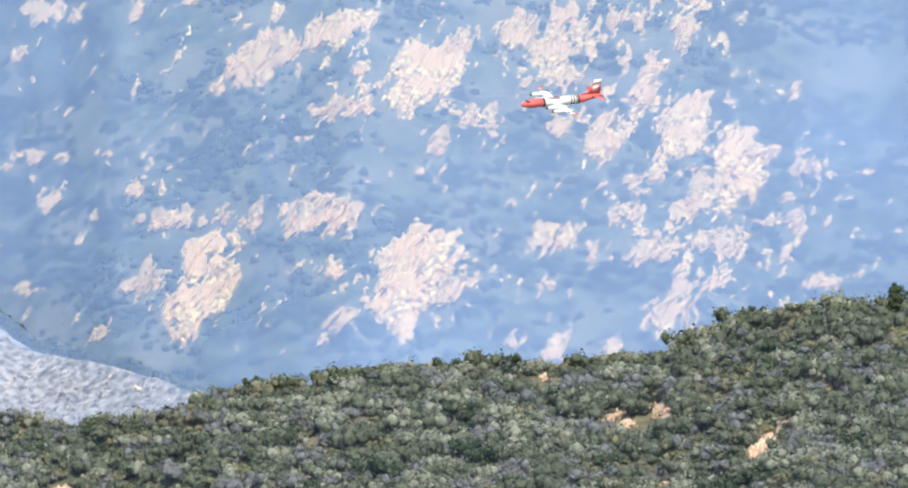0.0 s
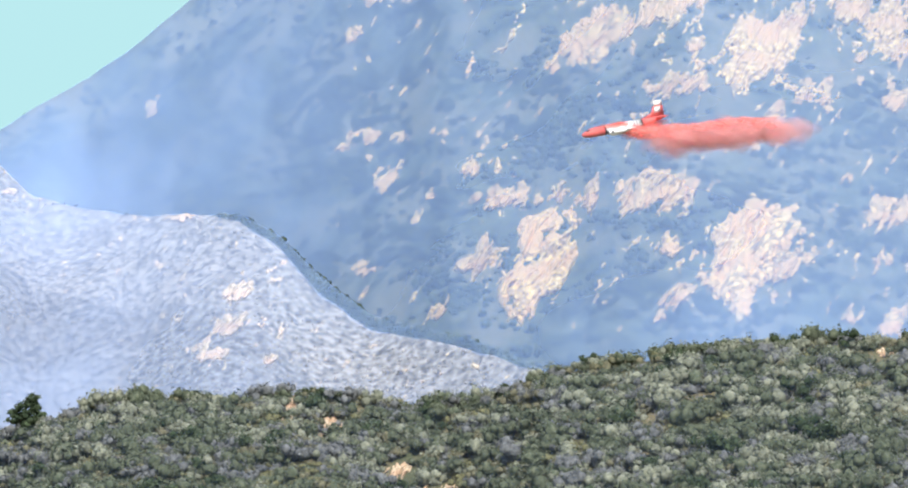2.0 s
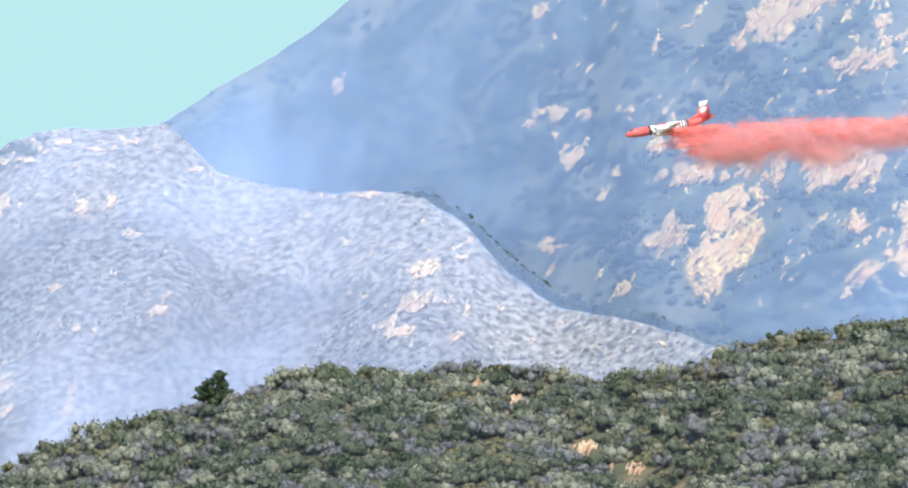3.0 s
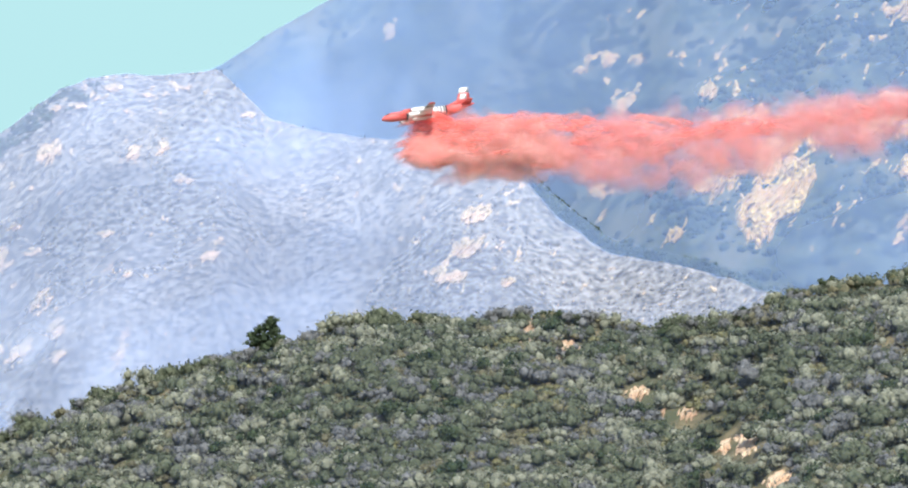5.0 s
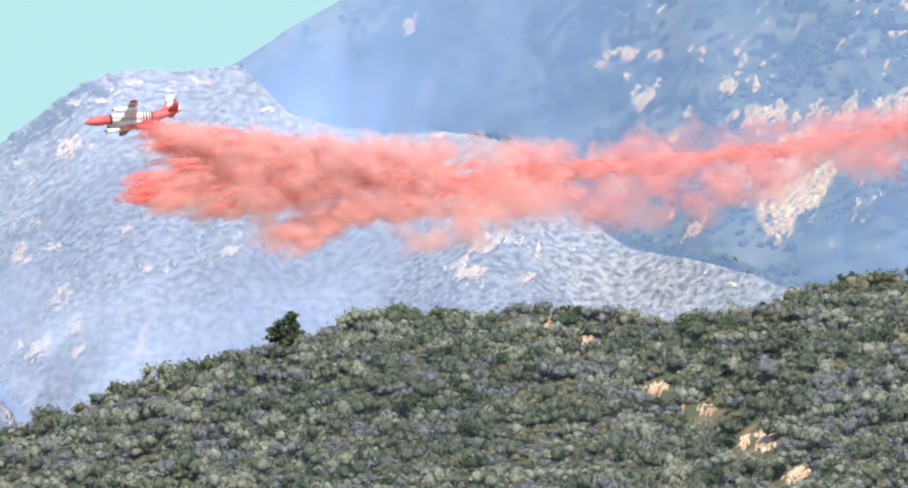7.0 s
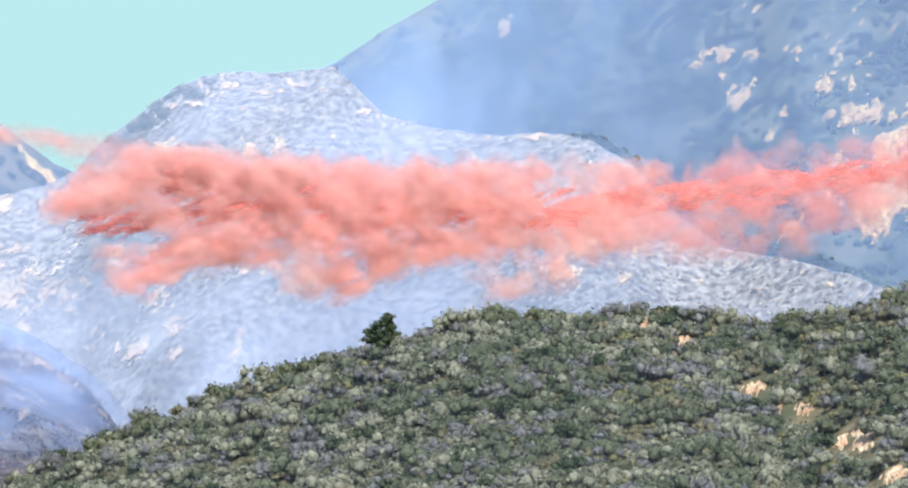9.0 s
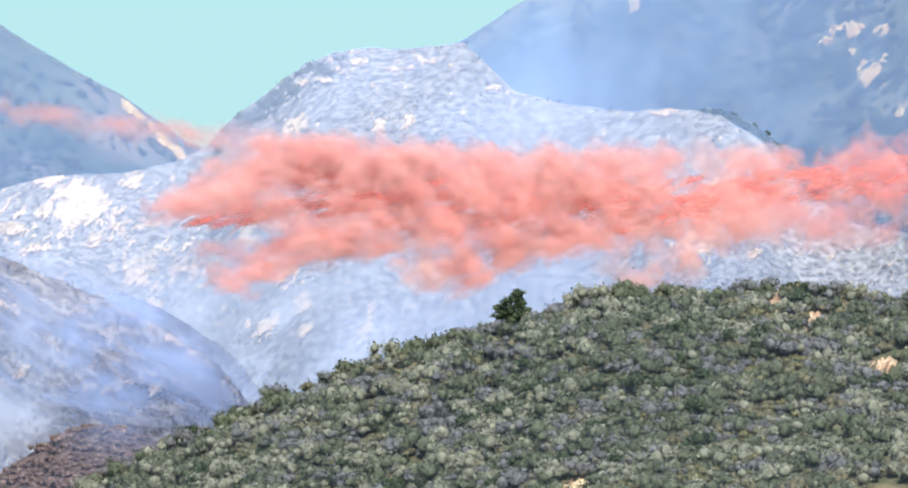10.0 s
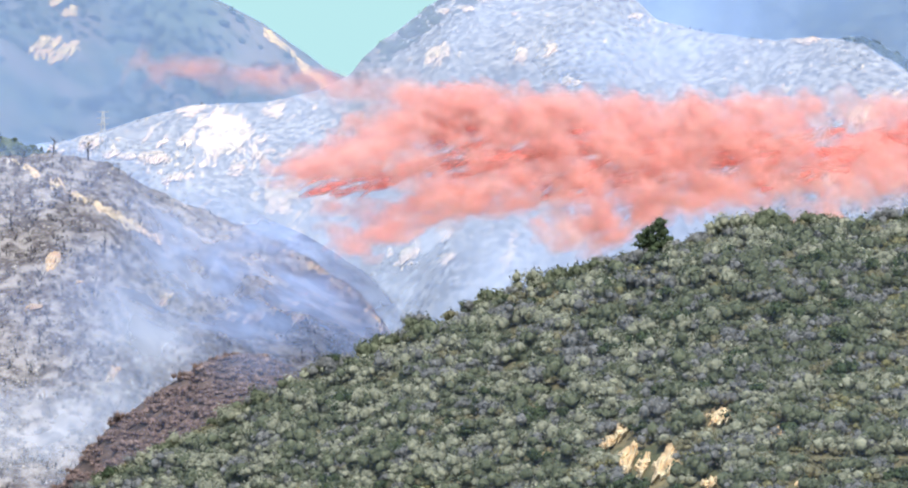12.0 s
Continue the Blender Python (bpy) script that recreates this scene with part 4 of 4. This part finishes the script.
    part("dorsal_fin", foil(((-7.8, 0, 1.5), 5.0, 0.3), ((-11.2, 0, 2.9), 3.0, 0.3), (0, 1, 0)), M_RED, ob, "red dorsal fillet")
    part("fin", foil(((-10.9, 0, 1.4), 6.0, 0.6), ((-12.8, 0, 5.4), 4.0, 0.4), (0, 1, 0)), M_RED, ob, "red tail fin")
    part("fin_tip", foil(((-12.8, 0, 5.4), 4.0, 0.4), ((-13.6, 0, 7.4), 3.2, 0.3), (0, 1, 0)), M_WHITE, ob, "white tip of the tail fin")
    for s in (1, -1):
        bm = foil(((-12.9, s * 0.24, 3.0), 2.6, 0.14), ((-13.5, s * 0.2, 5.0), 2.3, 0.12), (0, 1, 0))
        part("fin_marking", bm, M_WHITE, ob, "white marking on the fin")
    for x in (7.0, 4.6, 2.2, -0.4, -3.0, -5.2):
        for s in (1, -1):
            part("cabin_window", tube([(x, 0.45, 1.0, 0.2), (x - 0.45, 0.45, 1.0, 0.2)], 8), M_BLACK, ob).location = (0, s * 0.72, 0)
    return ob


# Its course: seconds, u, v, distance, roll (port wing up), nose down, heading
COURSE = [
    (0.0, 1970, 0, 1960, -28, 8, 200),
    (1.0, 1731, 46, 1942, -19, 11, 199),
    (1.5, 1616, 67, 1933, -13, 12, 198),
    (2.5, 1376, 103, 1915, -3, 12, 196),
    (3.0, 1253, 124, 1906, 0, 11, 195),
    (3.5, 1129, 146, 1897, 3, 10, 194),
    (4.5, 875, 178, 1879, 7, 9, 194),
    (5.5, 613, 202, 1861, 10, 9, 194),
    (6.0, 478, 208, 1852, 13, 8, 194),
    (6.5, 340, 211, 1843, 16, 8, 194),
    (7.5, 60, 208, 1825, 22, 4, 194),
    (8.5, -245, 196, 1807, 26, 0, 193),
    (10.0, -705, 155, 1785, 28, -3, 192),
    (12.0, -1325, 85, 1760, 28, -5, 190),
]


def course(t):
    """The tanker's pose at t."""
    ts = [c[0] for c in COURSE]
    u, v, d, roll, down, head = (float(np.interp(t, ts, [c[k] for c in COURSE])) for k in range(1, 7))
    p = place_at(u, v, d)
    return pose(p.x, p.y, p.z, roll, down, head)


# ---- the falling retardant: soft streaks of mist, carried in the hull until they are let go ----
def mist_material(name, colour, dense, scale=0.35):
    """Droplet mist: its cover thins out towards the streak's rim and varies along it."""
    m = bpy.data.materials.new(name)
    m.use_nodes = True
    n, l = m.node_tree.nodes, m.node_tree.links
    n.remove(n["Principled BSDF"])
    coord, info, att, t = (n.new("ShaderNode" + s) for s in ("TexCoord", "ObjectInfo", "Attribute", "TexNoise"))
    t.noise_dimensions = "4D"
    t.inputs["Scale"].default_value, t.inputs["Detail"].default_value = scale, 4
    shift, rng, mul, tone = (n.new("ShaderNode" + s) for s in ("Math", "MapRange", "Math", "MixRGB"))
    shift.operation = mul.operation = "MULTIPLY"
    shift.inputs[1].default_value = 40.0
    l.new(info.outputs["Random"], shift.inputs[0]), l.new(shift.outputs[0], t.inputs["W"]), l.new(coord.outputs["Object"], t.inputs["Vector"])
    for k, v in enumerate((0.32, 0.66, 0.3 * dense, dense)):
        rng.inputs[k + 1].default_value = v
    att.attribute_name = "cover"
    l.new(t.outputs[0], rng.inputs[0]), l.new(rng.outputs[0], mul.inputs[0]), l.new(att.outputs["Fac"], mul.inputs[1])
    tone.inputs[1].default_value, tone.inputs[2].default_value = (*colour, 1), (*(min(1.0, c * 1.25 + 0.04) for c in colour), 1)
    l.new(info.outputs["Random"], tone.inputs[0])
    dif, tra, trl, m1, m2 = (n.new("ShaderNode" + s) for s in ("BsdfDiffuse", "BsdfTransparent", "BsdfTranslucent", "MixShader", "MixShader"))
    l.new(tone.outputs[0], dif.inputs[0]), l.new(tone.outputs[0], trl.inputs[0])
    m1.inputs[0].default_value = 0.6
    l.new(dif.outputs[0], m1.inputs[1]), l.new(trl.outputs[0], m1.inputs[2])
    l.new(mul.outputs[0], m2.inputs[0]), l.new(tra.outputs[0], m2.inputs[1]), l.new(m1.outputs[0], m2.inputs[2])
    l.new(m2.outputs[0], n["Material Output"].inputs[0])
    return m


M_RETARDANT = mist_material("red_retardant", (0.97, 0.33, 0.29), 0.62, 0.2)
M_PUFF = mist_material("red_mist", (1.0, 0.52, 0.48), 0.30, 0.16)
M_TRAIL = mist_material("faint_red_mist", (1.0, 0.5, 0.48), 0.10, 0.16)
M_PUFF_THIN = mist_material("thin_red_mist", (0.98, 0.47, 0.46), 0.22, 0.2)


def mist_mesh(seed, length, height, depth, mat):
    """A closed, lens-shaped, wavy body of mist; its cover falls to nothing at the rim."""
    rng = np.random.default_rng(seed)
    ring, spokes = 6, 20
    k = np.linspace(0, 1, ring + 1)[1:]
    a = np.linspace(0, 2 * math.pi, spokes, endpoint=False)
    rr, aa = np.meshgrid(k, a, indexing="ij")
    wav = 1 + 0.18 * np.sin(3 * aa + rng.uniform(0, 6)) + 0.10 * np.sin(5 * aa + rng.uniform(0, 6))
    x, z = rr * np.cos(aa) * wav, rr * np.sin(aa) * wav
    thick = np.sqrt(np.clip(1 - rr ** 2, 0, 1))
    verts, cover = [], []
    for side in (1, -1):
        y = side * thick * depth * 0.5
        verts += [np.array([[0, side * depth * 0.5, 0]]), np.stack([x * length * 0.42, y, z * height * 0.40 + 0.12 * height * np.sin(x * 3)], -1).reshape(-1, 3)]
        cover += [np.ones(1), ((1 - rr ** 2) ** 0.9).ravel()]
    n = 1 + ring * spokes
    f = []
    for side in (0, 1):
        o = side * n
        for j in range(spokes):
            j2 = (j + 1) % spokes
            tri = [(o, o + 1 + j, o + 1 + j2)]
            for i in range(ring - 1):
                p, q = o + 1 + i * spokes, o + 1 + (i + 1) * spokes
                tri += [(p + j, q + j, q + j2), (p + j, q + j2, p + j2)]
            f += [t if side else t[::-1] for t in tri]
    me = mesh_from("streak", np.concatenate(verts), np.array(f), mat, True)
    me.attributes.new("cover", "FLOAT", "POINT").data.foreach_set("value", np.concatenate(cover).astype(np.float32))
    return me


def reach(u):
    """How far below the drop line the retardant let go at u hangs in the end."""
    deep = 80 + 62 * np.clip((1650 - u) / 500, 0, 1) + 35 * value_noise(u / 90, 0.3, 7)
    for cu, w, extra in ((865, 60, 72), (480, 60, 85), (1350, 70, 30), (660, 40, 30)):
        deep = deep + extra * math.exp(-((u - cu) / w) ** 2)
    return float(deep)


def drop_path(rng, tau, r, wide, gout):
    """Where a piece let go at tau is, as a function of its age."""
    times = [c[0] for c in COURSE]
    u0, v0, d0 = (float(np.interp(tau, times, [c[k] for c in COURSE])) for k in (1, 2, 3))
    heavy = 0.5 * max(0.0, (r - 0.35) / 0.65) ** 0.6 if gout else 0.12 * max(0.0, r - 0.5)
    heavy *= min(1.0, max(0.0, (7.6 - tau) / 0.9))
    ahead = (40 + 130 * r) * min(1.0, max(0.2, (tau - 0.9) / 1.2)) + 860 * heavy + float(rng.uniform(-25, 25)) * (2.2 if wide else 1.0)
    side = float(rng.normal(0, 7))
    deep = reach(u0) * r * (0.88 if wide else 1.0) + float(rng.normal(0, 5))
    lag, roll_off = 0.35 + 0.75 * r + 1.2 * heavy, float(rng.uniform(0.95, 1.05))
    back, low = (45, 30) if wide else (8, 14)

    def at(a):
        go, k = 1 - math.exp(-a / lag), 1 - math.exp(-a / 0.3)
        v = v0 + low * (0.4 + 0.6 * k) + (6 + deep) * (1 - math.exp(-a / 1.4)) * (1 + 0.035 * a) * roll_off + 16.5 * a * min(1.0, a / 1.5)
        late = 0.0 if wide else min(1.0, max(0.0, (a - 0.9) / 2.0))
        settle, v = 14.0 * late, v + (0.42 - r) * reach(u0) * 0.85 * late     # the streaks sink into the billows
        near = 0.7 * (v - v0) * d0 / STEP * k     # the wind carries what falls towards the viewer
        return place_at(u0 + back * k - ahead * go, v, d0 + side * go + settle - near)
    return at


AGES = (0.25, 0.6, 1.1, 1.9, 3.2, 5.5, 8.5, 11.2)


BURSTS = ((4.54, 0.11), (4.54, 0.11), (6.0, 0.10), (6.0, 0.10), (5.3, 0.1), (3.4, 0.3), (7.3, 0.12))


def build_retardant():
    """Lets streaks and then wider puffs go; returns the rows of each."""
    streaks = [mist_mesh(200 + k, (12.0, 16.0, 22.0)[k % 3], 3.8, 2.8, M_RETARDANT) for k in range(9)]
    puffs = [mist_mesh(230 + k, (13.0, 17.0, 22.0)[k % 3], (10.0, 13.0, 16.0, 11.0)[k % 4], 11.0, M_PUFF) for k in range(12)]
    puffs += [mist_mesh(250 + k, (8.0, 10.0, 12.0)[k % 3], (7.0, 8.5, 10.0, 7.5)[k % 4], 8.0, M_PUFF) for k in range(12)]
    gouts = [mist_mesh(280 + k, (12.0, 15.0, 18.0)[k % 3], (5.5, 6.5, 7.5, 8.5)[k % 4], 6.5, M_PUFF) for k in range(12)]
    trail = [mist_mesh(230 + k, (16.0, 20.0, 25.0)[k % 3], (6.0, 8.0, 9.0, 7.0)[k % 4], 6.0, M_TRAIL) for k in range(12)]
    thin = [m.copy() for m in puffs]
    for m in thin:
        m.materials[0] = M_PUFF_THIN
    rng = np.random.default_rng(5)
    done = []
    times = [c[0] for c in COURSE]
    for i in range(STREAKS + PUFFS):
        if i % 100 == 0:
            plume = tagged(new("retardant_plume"), "billowing plume of falling red fire retardant", "retardant", "falling fire retardant")
        wide = i >= STREAKS
        tau = 0.95 + (6.7 * (i - STREAKS + rng.uniform(0, 1)) / PUFFS if wide else 6.15 * (i + rng.uniform(0, 1)) / STREAKS)
        late = wide and i % 12 == 0
        if late:
            tau = 7.5 + 1.5 * (i - STREAKS) / PUFFS
        r = float(rng.uniform(0, 1) ** (1.0 if tau > 2.2 else 1.4)) * (0.15 if late else min(1.0, max(0.12, (tau - 0.85) / 0.7)))
        if wide and i % 5 == 2:    # the last and lightest part of the drop
            tau, r = float(rng.uniform(5.2, 7.5)), float(rng.uniform(0.0, 0.45))
        gout = i % 7 in (1, 4)
        if gout:
            mid, width = BURSTS[int(rng.integers(len(BURSTS) if wide else len(BURSTS) - 1))]
            tau, r, late = mid + float(rng.normal(0, width)), 0.35 + 0.65 * float(rng.uniform(0, 1)) ** 0.7, False
        at = drop_path(rng, tau, r, wide, gout)
        bodies = streaks if not wide else trail if late else gouts if gout else thin[:12:4] if tau < 2.4 else thin if tau < 3.9 else puffs
        ob = tagged(new("puff" if wide else "streak", bodies[int(rng.integers(len(bodies)))]), kind="stuff")
        ob.parent = plume
        tilt, turn = (float(rng.normal(17, 9)), float(rng.normal(0, 14))) if gout else (float(rng.normal(0, 24)), float(rng.normal(0, 22))) if wide else (float(rng.normal(0, 11)) + 16 * r, float(rng.normal(0, 25)))
        if wide:    # a puff has no place in the hull: it lies within the mountain until the streaks have opened out
            begin = tau + 0.2 + 0.2 * float(rng.uniform(0, 1))
            p, q = at(begin - tau), MAIN.on(1500.0, 300.0, -120.0)
            rest = pose(q[0], q[1], q[2], 0, 7, 196)
            rows = [(0.0, rest), (begin - 0.034, rest), (begin, pose(p.x, p.y, p.z, 0, 7, 196))]
        else:
            begin = tau
            rows = [(t, course(t)) for t in times if t < tau - 0.1] + [(tau - 0.06, course(tau - 0.06)), (tau, course(tau))]
        for a in AGES:
            if tau + a <= begin + 0.1:
                continue
            a = min(a, 12.0 - tau)
            p, k = at(a), min(1.0, a / 1.5)
            rows.append((tau + a, pose(p.x, p.y, p.z, 0, 7 + tilt * k, 196 + turn * k)))
            if tau + a >= 11.99:
                break
        done.append((ob, rows))
    return done


STREAKS, PUFFS = 600, 1800
TANKER = build_tanker()
RETARDANT = build_retardant()


def motions():
    walk(TANKER, [(c[0], course(c[0])) for c in COURSE])
    for smoke, drift, rise in ((VALLEY_SMOKE, 7.0, 9.0), (RISING_SMOKE, 5.0, 8.0), (SLOPE_SMOKE, 6.0, 4.0)):
        walk(smoke, [(0.0, pose(0, 0, 0)), (12.0, pose(drift, 0, rise))])
    for ob, rows in RETARDANT:
        walk(ob, rows)


motions()
